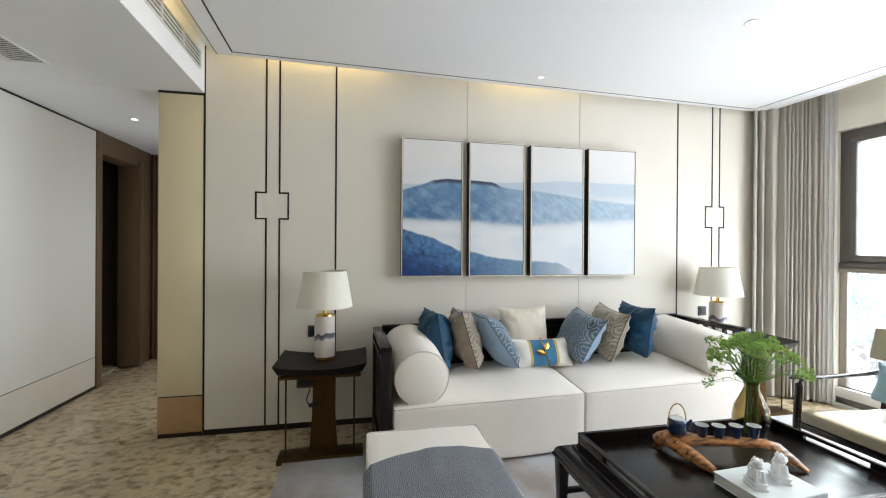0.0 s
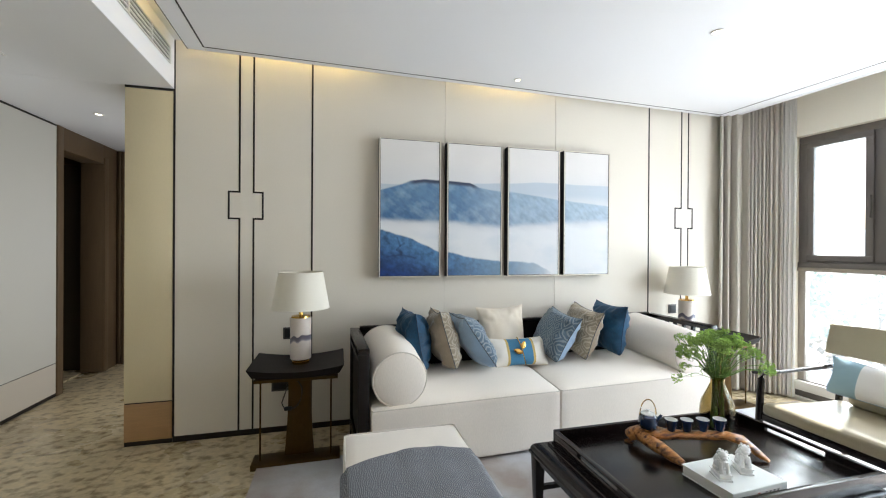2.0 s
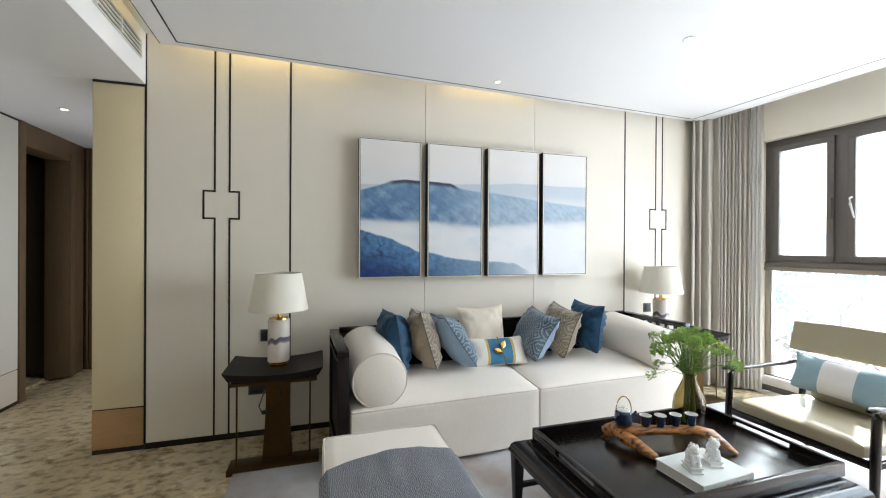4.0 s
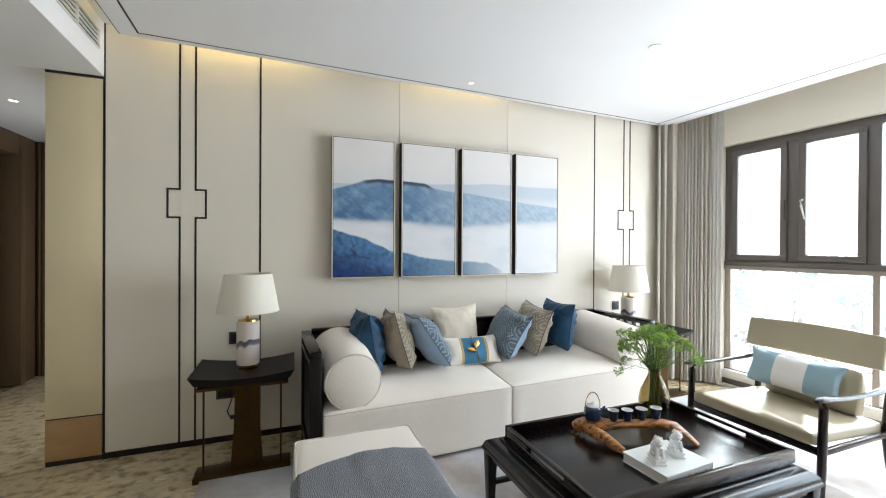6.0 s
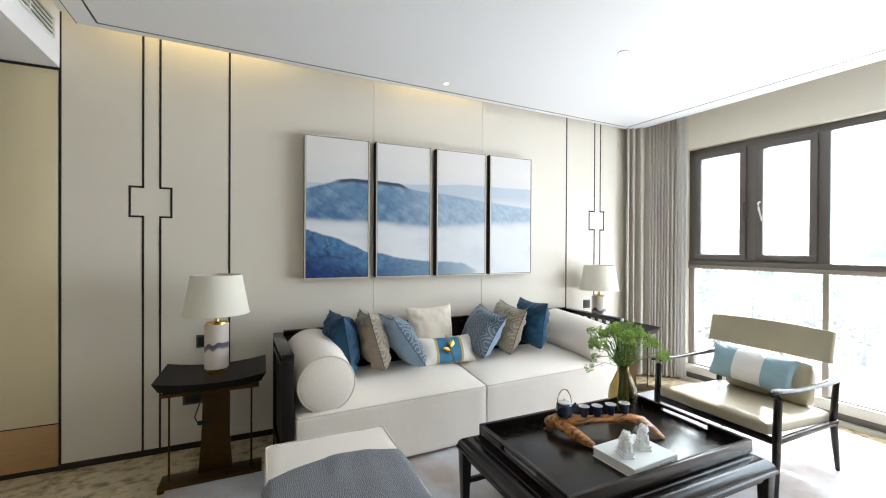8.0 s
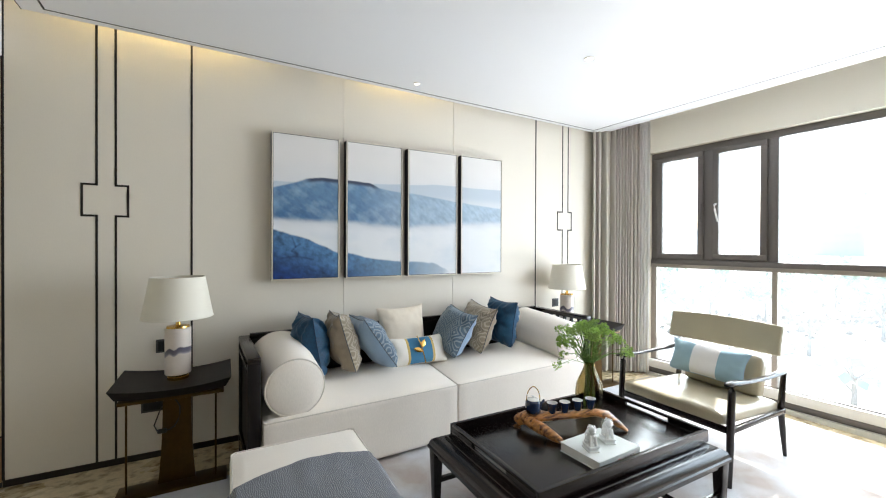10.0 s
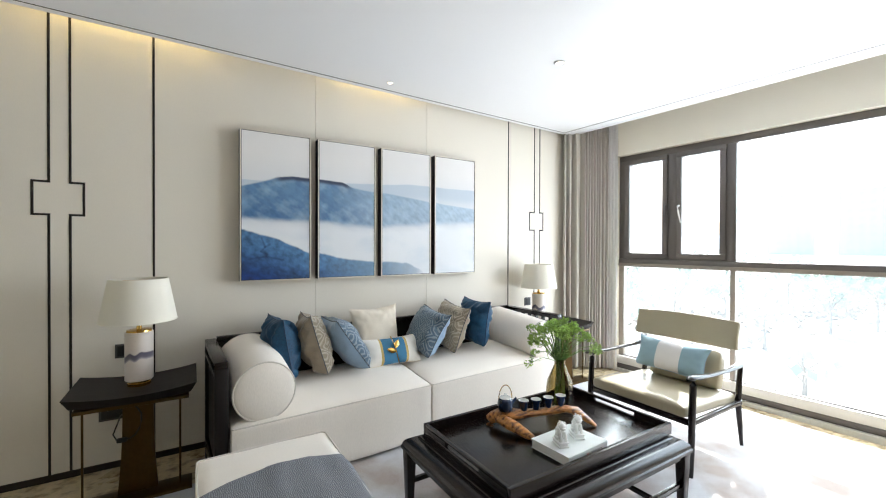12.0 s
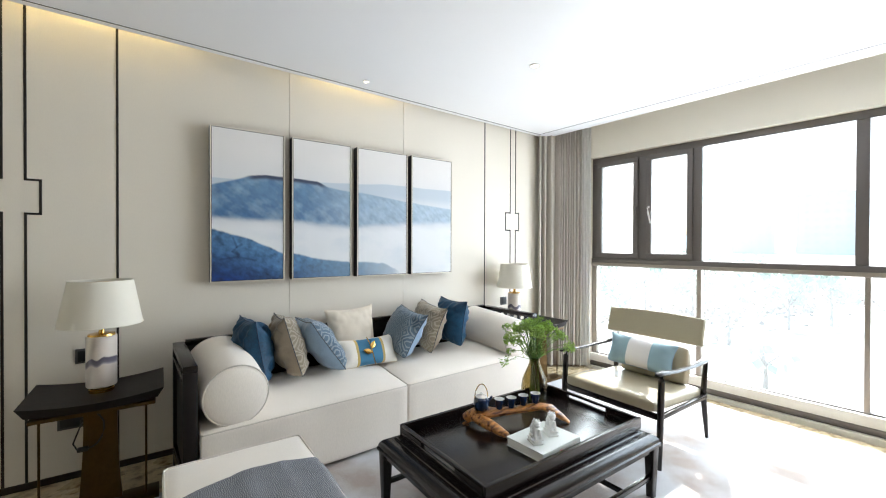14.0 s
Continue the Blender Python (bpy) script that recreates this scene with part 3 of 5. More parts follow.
for z in (2.575, 2.602, 2.629, 2.656, 2.683):
    part("slat", box(-1.0984, -1.088, 0.6, 3.04, z - 0.004, z + 0.004, 0.001, 1), M_VENT, g)
for y in (3.038, 2.74, 2.44, 2.14, 1.84, 1.54):
    part("divider", box(-1.0984, -1.086, y - 0.006, y + 0.006, 2.57, 2.69, 0.001, 1), M_VENT, g)
turned(g, (-1.10, YW, 0), 2.06)
g = thing("return_vent", (-1.93, 2.45, Z_SOFFIT), "slatted return air vent in the lowered ceiling", "air vent")
# Dark sheet in place of the shaded duct opening.
part("backing", box(-2.02, -1.85, 2.06, 2.82, Z_SOFFIT - 0.0022, Z_SOFFIT - 0.0005, 0), M_VENTDARK, g)
part("frame", merge(box(-2.05, -2.02, 2.04, 2.84, Z_SOFFIT - 0.008, Z_SOFFIT - 0.0005, 0.001, 1), box(-1.85, -1.835, 2.04, 2.84, Z_SOFFIT - 0.008, Z_SOFFIT - 0.0005, 0.001, 1)), M_VENT, g)
for i in range(30):
    y = 2.06 + i * 0.026
    part("slat", box(-2.02, -1.85, y, y + 0.008, Z_SOFFIT - 0.007, Z_SOFFIT - 0.0024, 0), M_VENT, g)


def downlight(x, y, z, k=0.8):
    d = thing("downlight", (x, y, z), "recessed round downlight with a white rim, switched on", "downlight", "ceiling downlights")
    part("rim", lathe([(0.030 * k, z - 0.001), (0.034 * k, z - 0.006), (0.046 * k, z - 0.005), (0.048 * k, z - 0.0004), (0.030 * k, z - 0.0004)], x, y, 28), M_VENT, d)
    part("lens", lathe([(0.0, z - 0.002), (0.030 * k, z - 0.002), (0.030 * k, z - 0.0006), (0.0, z - 0.0006)], x, y, 24), M_SPOT, d, "glowing warm lens")


downlight(1.32, 2.83, Z_PANEL - 0.006, 0.55)
downlight(2.165, 1.895, Z_PANEL - 0.006)
downlight(-1.916, 3.919, Z_SOFFIT)

# ---------------------------------------------------------------- window
window_1 = thing("window_1", (4.2, 0.6, 0), "wide bronze framed window with small opening sashes above tall panes", "window", kind="structure")
FX0, FX1 = 4.168, 4.228


def bar(name, y0, y1, z0, z1, mat=M_BRONZE, x0=FX0, x1=FX1, bev=0.003):
    return part(name, box(x0, x1, y0, y1, z0, z1, bev), mat, window_1)


bar("frame_head", WY0, WY1, 2.322, WZ1)
bar("frame_transom", WY0, WY1, 1.2005, 1.248, x0=4.155)
bar("transom_cap", WY0, WY1, 1.165, 1.20, M_ALU, x0=4.15)
bar("frame_jamb", 2.6885, WY1, 1.2485, 2.3215)
bar("frame_sill", 1.7055, 2.688, 1.2485, 1.2615)
bar("frame_mullion", 2.1475, 2.2335, 1.2485, 2.3215)
bar("frame_mullion", 1.640, 1.7155, 1.2485, 2.3215)
bar("frame_mullion", 0.56, 0.633, 1.2485, 2.3215)
bar("frame_jamb", WY0, -0.45, 1.2485, 2.3215)


def sash(y0, y1, z0, z1, w=0.05):
    for a in ((y0, y1, z0, z0 + w), (y0, y1, z1 - w, z1), (y0, y0 + w, z0 + w, z1 - w), (y1 - w, y1, z0 + w, z1 - w)):
        bar("sash_bar", *a, x0=4.150, x1=4.215)
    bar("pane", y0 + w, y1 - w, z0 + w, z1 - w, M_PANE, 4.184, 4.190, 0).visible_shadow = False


sash(2.234, 2.688, 1.262, 2.3215)
sash(1.716, 2.147, 1.262, 2.3215)
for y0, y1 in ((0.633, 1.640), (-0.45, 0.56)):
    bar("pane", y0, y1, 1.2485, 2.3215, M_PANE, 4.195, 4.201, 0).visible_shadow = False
bar("frame_jamb", 2.705, WY1, 0.10, 1.1645, M_ALU)
bar("frame_mullion", 1.640, 1.680, 0.17, 1.1645, M_ALU, x0=4.16)
bar("frame_mullion", 0.548, 0.580, 0.17, 1.1645, M_ALU, x0=4.16)
bar("frame_jamb", WY0, -0.49, 0.17, 1.1645, M_ALU, x0=4.16)
bar("sill_rail", WY0, WY1, 0.085, 0.168, M_SILL, x0=4.13)
bar("track", WY0, WY1, 0.168, 0.178, M_BRONZE, x0=4.165, x1=4.20)
bar("sill_base", WY0, WY1, 0.031, 0.084, M_BRONZE, x0=4.135)
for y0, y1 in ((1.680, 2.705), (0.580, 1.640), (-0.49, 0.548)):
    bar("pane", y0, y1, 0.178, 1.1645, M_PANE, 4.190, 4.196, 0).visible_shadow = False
h = bar("handle", 2.240, 2.261, 1.62, 1.80, M_BRONZE, 4.125, 4.149, 0.004)
h = part("handle", sweep([(4.149, 2.118, 1.79), (4.118, 2.118, 1.78), (4.114, 2.113, 1.74), (4.120, 2.09, 1.62)], [0.009, 0.009, 0.009, 0.006], 8), M_VENT, window_1, "white lever handle")
turned(window_1, (4.168, 1.64, 0), 3.43)

# ---------------------------------------------------------------- curtains
def curtain_fn(p0, p1, folds, depth, z0, z1, phase=0.0, seed=0.0):
    """Cloth hung along p0 to p1 in uneven folds, pleated tight at the head and looser towards the hem."""
    a, b = Vector(p0), Vector(p1)
    d = (b - a).normalized()
    nrm = Vector((d.y, -d.x))

    def fn(u, v):
        w0 = u * folds + 0.55 * noise.noise((u * folds * 0.45 + seed, 0, seed)) + 0.10 * (1 - v) * noise.noise((u * 7, v * 1.2, seed + 5))
        ang = w0 * 2 * math.pi + phase
        w = math.sin(ang) + 0.22 * math.sin(2 * ang + 0.8) + 0.35 * noise.noise((u * folds * 0.9, v * 0.7, seed + 2))
        size = 0.72 + 0.45 * noise.noise((u * folds * 0.5 + 9, 0, seed)) + 0.30 * (1 - v)
        pinched = 1 - 0.45 * max(0.0, (v - 0.9) / 0.1)
        q = a + (b - a) * (u + 0.010 * math.sin(v * 4 + u * 17 + seed)) + nrm * w * depth * size * pinched
        hem = 0.008 * noise.noise((u * 9, 0, seed)) * (1 - v) ** 4
        return (q.x, q.y, z0 + (z1 - z0) * v + hem)
    return fn


curtain = thing("curtain", (3.8, 2.97, 0.02), "heavy grey curtain drawn open in deep uneven folds", "curtain")
part("drape", sheet(curtain_fn((3.565, 3.095), (3.80, 2.985), 3.6, 0.036, 0.018, 2.74, 0.4, 3.0), 130, 40, 0.003), M_CURTAIN, curtain, "broad folds of grey cloth", smooth=60)
part("gathered_drape", sheet(curtain_fn((3.775, 2.985), (3.985, 2.82), 8.5, 0.021, 0.018, 2.74, 1.4, 7.0), 220, 40, 0.003), M_CURTAIN, curtain, "tightly gathered grey cloth", smooth=60)
sheer = thing("sheer_curtain", (4.03, 2.80, 0.02), "thin white sheer curtain gathered beside the window", "curtain")
part("cloth", sheet(curtain_fn((3.985, 2.845), (4.035, 2.735), 3.4, 0.011, 0.018, 2.74, 1.0, 1.0), 80, 24, 0.001), M_SHEER, sheer, smooth=60)

# ---------------------------------------------------------------- rug
def rug_fn(u, v):
    return (-0.47 + 4.42 * u, -0.2 + 2.86 * v, 0.009 + 0.0015 * noise.noise((u * 30, v * 24, 0)))


rug = solid("rug", sheet(rug_fn, 106, 70, 0.009), M_RUG, "mottled grey and dusty blue wool rug under the sofa group", "rug", smooth=60)

# ---------------------------------------------------------------- sofa
SX0, SX1, SY0, SY1 = 0.10, 2.84, 2.40, 3.07
sofa = thing("sofa", (1.47, 2.75, 0), "cream linen sofa with a dark slatted wooden frame", "sofa")


def slatted_arm(x0, x1, opened):
    part("arm_rail", box(x0, x1, 2.42, SY1, 0.730, 0.767, 0.004), M_DARKWOOD_Y, sofa)
    part("arm_rail", box(x0, x1, 2.465, SY1 - 0.05, 0.672, 0.692, 0.003), M_DARKWOOD_Y, sofa)
    part("arm_rail", box(x0, x1, 2.465, SY1 - 0.05, 0.06, 0.14, 0.003), M_DARKWOOD_Y, sofa)
    part("arm_post", box(x0, x1, 2.42, 2.464, 0.009, 0.7295, 0.004), M_BLACKWOOD, sofa)
    part("arm_post", box(x0, x1, SY1 - 0.049, SY1, 0.0, 0.7295, 0.004), M_BLACKWOOD, sofa)
    xm = (x0 + x1) / 2
    part("arm_panel", box(xm - 0.014, xm + 0.014, 2.465, SY1 - 0.05, 0.141, 0.671, 0.002, 1), M_BLACKWOOD, sofa)
    if not opened:
        part("arm_panel", box(xm - 0.014, xm + 0.014, 2.465, SY1 - 0.05, 0.6925, 0.7295, 0), M_BLACKWOOD, sofa)
    for i in range(6 if opened else 0):
        y = 2.52 + i * 0.086
        part("spacer", box(xm - 0.012, xm + 0.012, y - 0.014, y + 0.014, 0.693, 0.7295, 0.002, 1), M_DARKWOOD, sofa)


slatted_arm(SX0, SX0 + 0.065, False)
slatted_arm(SX1 - 0.065, SX1, True)
part("back_rail", box(SX0 + 0.066, SX1 - 0.066, SY1 - 0.04, SY1, 0.745, 0.78, 0.004), M_DARKWOOD, sofa)
part("back_rail", box(SX0 + 0.066, SX1 - 0.066, SY1 - 0.035, SY1 - 0.005, 0.36, 0.44, 0.003), M_DARKWOOD, sofa)
part("back_panel", box(SX0 + 0.066, SX1 - 0.066, SY1 - 0.03, SY1 - 0.012, 0.441, 0.7445, 0.002, 1), M_BLACKWOOD, sofa)
for x in (0.56, 1.02, 1.47, 1.92, 2.38):
    part("back_stile", box(x - 0.016, x + 0.016, SY1 - 0.036, SY1 - 0.0305, 0.441, 0.7445, 0.001, 1), M_BLACKWOOD, sofa)


def cushion_block(x0, x1, y0, y1, z0, z1, crown=0.012, r=0.03, n=18, rise=0.0):
    """A rounded upholstered block with a slightly crowned top."""
    b = bmesh.new()
    bmesh.ops.create_cube(b, size=1)
    bmesh.ops.subdivide_edges(b, edges=b.edges[:], cuts=n, use_grid_fill=True)
    for v in b.verts:
        p = Vector(((x0 + x1) / 2 + v.co.x * (x1 - x0), (y0 + y1) / 2 + v.co.y * (y1 - y0), (z0 + z1) / 2 + v.co.z * (z1 - z0)))
        q = Vector((min(max(p.x, x0 + r), x1 - r), min(max(p.y, y0 + r), y1 - r), min(max(p.z, z0 + r), z1 - r)))
        d = p - q
        if d.length > 1e-6:
            p = q + d.normalized() * min(d.length, r)
        k = max(0.0, v.co.z + 0.0) * 2
        p.z += crown * k * (1 - (2 * v.co.x) ** 4) * (1 - (2 * v.co.y) ** 4)
        p.z += rise * k * (0.5 + v.co.y)
        p += Vector((0, 1, 0)) * 0.003 * noise.noise(p * 6) + Vector((0, 0, 1)) * 0.004 * k * noise.noise(p * 5)
        v.co = p
    return b


for a, b in ((SX0 + 0.075, 1.434), (1.440, SX1 - 0.075)):
    seat = part("seat_block", cushion_block(a, b, SY0, SY1 - 0.045, 0.034, 0.408, 0.040, 0.020, 30, 0.064), M_LINEN, sofa)
    part("piping", sweep([(a + 0.004, SY1 - 0.2, 0.440), (a + 0.004, SY0 + 0.02, 0.400), (a + 0.014, SY0 + 0.004, 0.401), (a + 0.3, SY0 + 0.003, 0.403), (b - 0.3, SY0 + 0.003, 0.403), (b - 0.014, SY0 + 0.004, 0.401), (b - 0.004, SY0 + 0.02, 0.400), (b - 0.004, SY1 - 0.2, 0.440)], 0.004, 8), M_LINEN_SIDE, seat)
for x in (0.3, 1.4, 2.6):
    part("foot", box(x - 0.03, x + 0.03, 2.48, 2.54, 0.0085, 0.036, 0.003), M_DARKWOOD, sofa)
turned(sofa, (1.47, 2.75, 0), 2.5)


def bolster(x, name="bolster"):
    r, y0, y1, z = 0.163, 2.42, 3.02, 0.410 + 0.163
    t = thing(name, (x, 2.7, 0.425), "cream linen bolster with piped round ends lying along the sofa arm", "bolster", "sofa bolsters")
    prof = [(0.0, y0 - 0.016), (0.05, y0 - 0.015), (0.10, y0 - 0.011), (0.14, y0 - 0.004), (r - 0.004, y0 + 0.003), (r, y0 + 0.012),
            (r + 0.002, y0 + 0.1), (r + 0.003, (y0 + y1) / 2), (r + 0.002, y1 - 0.1), (r, y1 - 0.012), (0.14, y1 + 0.004), (0.0, y1 + 0.012)]
    b = lathe(prof, 0, 0, 56)
    for v in b.verts:
        u = v.co.copy()
        grow = 1 + 0.16 * max(0.0, (u.z - y0) / (y1 - y0))
        wob = grow + 0.012 * noise.noise(Vector((u.x * 5, u.y * 5, u.z * 4)))
        v.co = Vector((x + u.x * wob, u.z, z + r * (grow - 1) + u.y * wob - 0.004))
    bmesh.ops.recalc_face_normals(b, faces=b.faces)
    body = part("body", b, M_LINEN, t, smooth=60)
    for y, k_ in ((y0 + 0.004, 1.0), (y1 - 0.004, 1.16)):
        part("piping", sweep([(x + (r - 0.001) * k_ * math.cos(a), y, z + r * (k_ - 1) + (r - 0.001) * k_ * math.sin(a) - 0.004) for a in [2 * math.pi * k / 48 for k in range(49)]], 0.0042, 8, up=(0, 1, 0)), M_LINEN_SIDE, body)
    turned(t, (1.47, 2.75, 0), 2.5)


bolster(0.347)
bolster(2.595)


# ---------------------------------------------------------------- cushions
def pillow(name, size, thick, matf, mat_pipe, m, label, mat_back=None, group="sofa cushions", wrinkle=0.010, pinch=0.11, seed=0):
    """A square or oblong cushion, x across and z up, facing -y, placed by the matrix m."""
    t = thing(name, (0, 0, 0), label, "cushion", group)
    w, h = size
    n = 44

    def face(side):
        def fn(u, v):
            a, b = 2 * u - 1, 2 * v - 1
            x = a * w / 2 * (1 - pinch * (1 - b * b) * abs(a) ** 2)
            z = b * h / 2 * (1 - pinch * (1 - a * a) * abs(b) ** 2)
            if b < 0:
                soft_corner = 1 - 0.09 * abs(a * b) ** 5
                x, z = x * soft_corner, z * soft_corner
            k = max(0.0, (1 - abs(a) ** 2.6) * (1 - abs(b) ** 2.6)) ** 0.54
            edge = (1 - k) * k * 4
            y = side * (thick / 2 * k + wrinkle * noise.noise((x * 9 + seed, z * 9, side + seed)) * k * 1.2 + wrinkle * 0.7 * edge * noise.noise((x * 26 + seed, z * 26, side)))
            pucker = max(0.0, 1 - 2.6 * min(1 - abs(a), 1 - abs(b))) * k
            y += side * wrinkle * 0.4 * pucker * math.sin((x * 0.4 - z if abs(a) > abs(b) else x + z * 0.4) * 78 + 3 * noise.noise((x * 8, z * 8, seed)))
            crease = abs(math.sin((x * 7 + z * 5 + seed) * 2.2)) ** 8 * edge * wrinkle * 0.8
            return (x, y - side * crease, z + 0.010 * noise.noise((x * 6, seed, z * 6)) * (abs(a) ** 4))
        return fn
    for side, mt, nm in ((-1, matf, "front"), (1, mat_back or matf, "back")):
        part(nm, sheet(face(side), n, n), mt, t, smooth=70)
    loop = []
    for k in range(n * 4):
        s, f = divmod(k, n)
        u, v = ((f / n, 0), (1, f / n), (1 - f / n, 1), (0, 1 - f / n))[s]
        loop.append(face(0)(u, v))
    loop.append(loop[0])
    part("piping", sweep(loop, 0.0030, 6, up=(0, 1, 0)), mat_pipe, t, smooth=70)
    t.matrix_world = m
    return t


def lean(x, y, z, yaw, tilt, roll):
    return pose(x, y, z, 0, 0, yaw) @ pose(0, 0, 0, -tilt, 0, 0) @ pose(0, 0, 0, 0, roll, 0)


pillow("cushion", (0.415, 0.415), 0.22, M_VELVET, M_VELVET_DARK, lean(0.526, 2.847, 0.700, 94, 9.5, 2.7), "teal blue velvet cushion leaning on the sofa bolster", seed=1, wrinkle=0.024)
pillow("cushion", (0.42, 0.42), 0.21, M_TAN, M_PIPE_DARK, lean(0.744, 2.834, 0.702, 87, 16, 3.8), "taupe satin cushion with a woven lattice face", M_TAN_BACK, seed=2, wrinkle=0.026)
pillow("cushion", (0.43, 0.44), 0.20, M_GREYBLUE, M_PIPE_DARK, lean(0.968, 2.828, 0.680, 91, 34, 4.5), "pale blue cushion with a slate lattice face", M_PALEBLUE, seed=3, wrinkle=0.014)
pillow("cushion", (0.41, 0.39), 0.17, M_CREAM, M_CREAM, lean(1.262, 2.97, 0.702, 3, 12, -1), "plain ivory cotton cushion leaning on the sofa back", seed=4)
pillow("cushion", (0.39, 0.39), 0.23, M_GREYBLUE, M_PIPE_DARK, lean(1.662, 2.854, 0.683, -82, 29.5, 8), "slate blue and grey lattice patterned cushion", M_PALEBLUE, seed=5, wrinkle=0.016)
pillow("cushion", (0.395, 0.395), 0.22, M_TAN, M_PIPE_DARK, lean(1.886, 2.843, 0.703, -88, 18.5, 6), "taupe cushion with a woven lattice pattern", M_TAN_BACK, seed=6, wrinkle=0.024)
pillow("cushion", (0.395, 0.395), 0.22, M_VELVET, M_VELVET_DARK, lean(2.142, 2.842, 0.716, -90, 7.5, 1), "teal blue velvet cushion beside the bolster", seed=7, wrinkle=0.022)
lum = pillow("lumbar_cushion", (0.52, 0.225), 0.12, M_LUMBAR, M_CREAM, lean(1.322, 2.80, 0.572, 3, 24, 1), "ivory oblong cushion with a blue band and a golden leaf clasp", seed=8, pinch=0.14, wrinkle=0.006)
leaf = bmesh.new()
for cx, cz, ln, ang in ((0.018, 0.035, 0.075, 60), (-0.03, -0.008, 0.085, -20)):
    def leaf_fn(u, v, cx=cx, cz=cz, ln=ln, ang=ang):
        a = (u - 0.5) * ln
        wd = 0.019 * math.sin(math.pi * u) * (2 * v - 1)
        c, s_ = math.cos(radians(ang)), math.sin(radians(ang))
        return (cx + a * c - wd * s_, -0.072 - 0.004 * (1 - (2 * v - 1) ** 2), cz + a * s_ + wd * c)
    merge(leaf, sheet(leaf_fn, 10, 4, 0.002))
sweep([(0.012, -0.07, -0.11), (0.004, -0.075, -0.04), (0.0, -0.076, 0.0), (-0.01, -0.074, 0.05), (-0.02, -0.06, 0.10)], 0.004, 6, leaf)
ob = part("leaf_clasp", leaf, M_GOLD, None, "golden leaf clasp")
ob.parent = lum

# ---------------------------------------------------------------- pictures
def smoothstep(a, b, x):
    t = np.clip((x - a) / (b - a), 0, 1)
    return t * t * (3 - 2 * t)


def fbm(x, y, seed):
    out = np.zeros_like(x)
    for i in range(x.shape[0]):
        for j in range(x.shape[1]):
            out[i, j] = noise.fractal((x[i, j], y[i, j], seed), 0.9, 2.1, 4)
    return out


def landscape(u, v):
    """Misty blue hills over four panels: u from 0 to 4 across, v from 0 at the top to 1."""
    c = lambda *k: np.array(srgb(*k))
    n1, n2 = fbm(u * 1.6, v * 6, 1), fbm(u * 5 + v * 7, v * 9 - u * 2, 2)
    col = np.ones(u.shape + (3,)) * c(226, 223, 220)
    col = col + (c(206, 210, 214) - col) * (smoothstep(0.10, 0.33, v) * 0.5)[..., None]

    def lay(colour, mask):
        nonlocal col
        col = col + (colour - col) * mask[..., None]
    far = np.interp(u, [0, 1, 2, 3, 4], [0.325, 0.305, 0.274, 0.257, 0.265]) + 0.004 * np.sin(u * 4.3) + 0.004 * n1
    lay(c(176, 190, 202), smoothstep(far, far + 0.008, v) * 0.8 * (1 - smoothstep(0.34, 0.42, v) * 0.6))
    top = np.interp(u, [0, 0.3, 0.5, 0.75, 1.0, 1.4, 1.58, 1.8, 2.1, 2.6, 3.2, 4.0], [0.385, 0.345, 0.312, 0.297, 0.300, 0.308, 0.338, 0.352, 0.362, 0.385, 0.42, 0.445])
    top = top - 0.018 + 0.001 * n2
    fade = np.interp(u, [0, 1.2, 2.0, 3.0, 4.0], [1, 0.95, 0.66, 0.5, 0.4])
    foot = np.interp(u, [0, 1, 2, 3, 4], [0.60, 0.62, 0.635, 0.60, 0.58])
    body = smoothstep(top, top + 0.012, v) * (1 - smoothstep(foot - 0.045, foot + 0.010, v + 0.015 * n1))
    st = fbm(u * 1.1 + 3, v * 11 - u * 2.6, 6)
    st2 = fbm(u * 3.4, v * 17 - u * 4.2, 8)
    hue = c(104, 140, 172) + (c(56, 98, 142) - c(104, 140, 172)) * np.clip(0.40 + 0.25 * n2 + 0.35 * st + 0.35 * smoothstep(0.44, 0.56, v), 0, 1)[..., None]
    hue = hue + (c(178, 198, 212) - hue) * np.clip(0.20 * st2 - 0.20 * n2 + 0.25 * n1 + 0.08, 0, 0.6)[..., None]
    hue = hue + (c(198, 213, 222) - hue) * (1 - fade)[..., None]
    fine = fbm(u * 9, v * 30 - u * 8, 14)
    hue = np.clip(hue * (1 + 0.16 * fine)[..., None], 0, 1)
    lay(hue, body)
    cap = smoothstep(top, top + 0.005, v) * (1 - smoothstep(top + 0.016, top + 0.042, v)) * smoothstep(0.38, 0.6, u) * (1 - smoothstep(1.45, 1.6, u))
    lay(c(48, 58, 80), cap * 0.95)
    lay(c(222, 224, 226), smoothstep(foot - 0.03, foot + 0.05, v + 0.02 * st) * 0.9)
    lay(c(196, 206, 214), np.clip(n1, 0, 1) * smoothstep(0.62, 0.72, v) * 0.55)
    near = np.interp(u, [0, 0.5, 1.0, 1.5, 2.0, 2.5, 2.75, 3.0], [0.655, 0.715, 0.815, 0.865, 0.885, 0.90, 0.95, 1.02]) + 0.006 * n2
    m = smoothstep(near, near + 0.015, v) * np.interp(u, [0, 2.0, 2.7, 2.9, 4], [1, 1, 0.6, 0, 0])
    deep = np.clip((v - near) / 0.3, 0, 1)
    hill = c(78, 122, 162) + (c(14, 48, 108) - c(78, 122, 162)) * deep[..., None]
    n3 = fbm(u * 13 + v * 5, v * 34 - u * 6, 12)
    hill = hill * (1 + 0.5 * n2 + 0.15 * st2 + 0.45 * n3)[..., None]
    hill = hill + (c(126, 150, 168) - hill) * np.clip((u - 0.9) * 0.6, 0, 0.75)[..., None]
    lay(np.clip(hill, 0, 1), m)
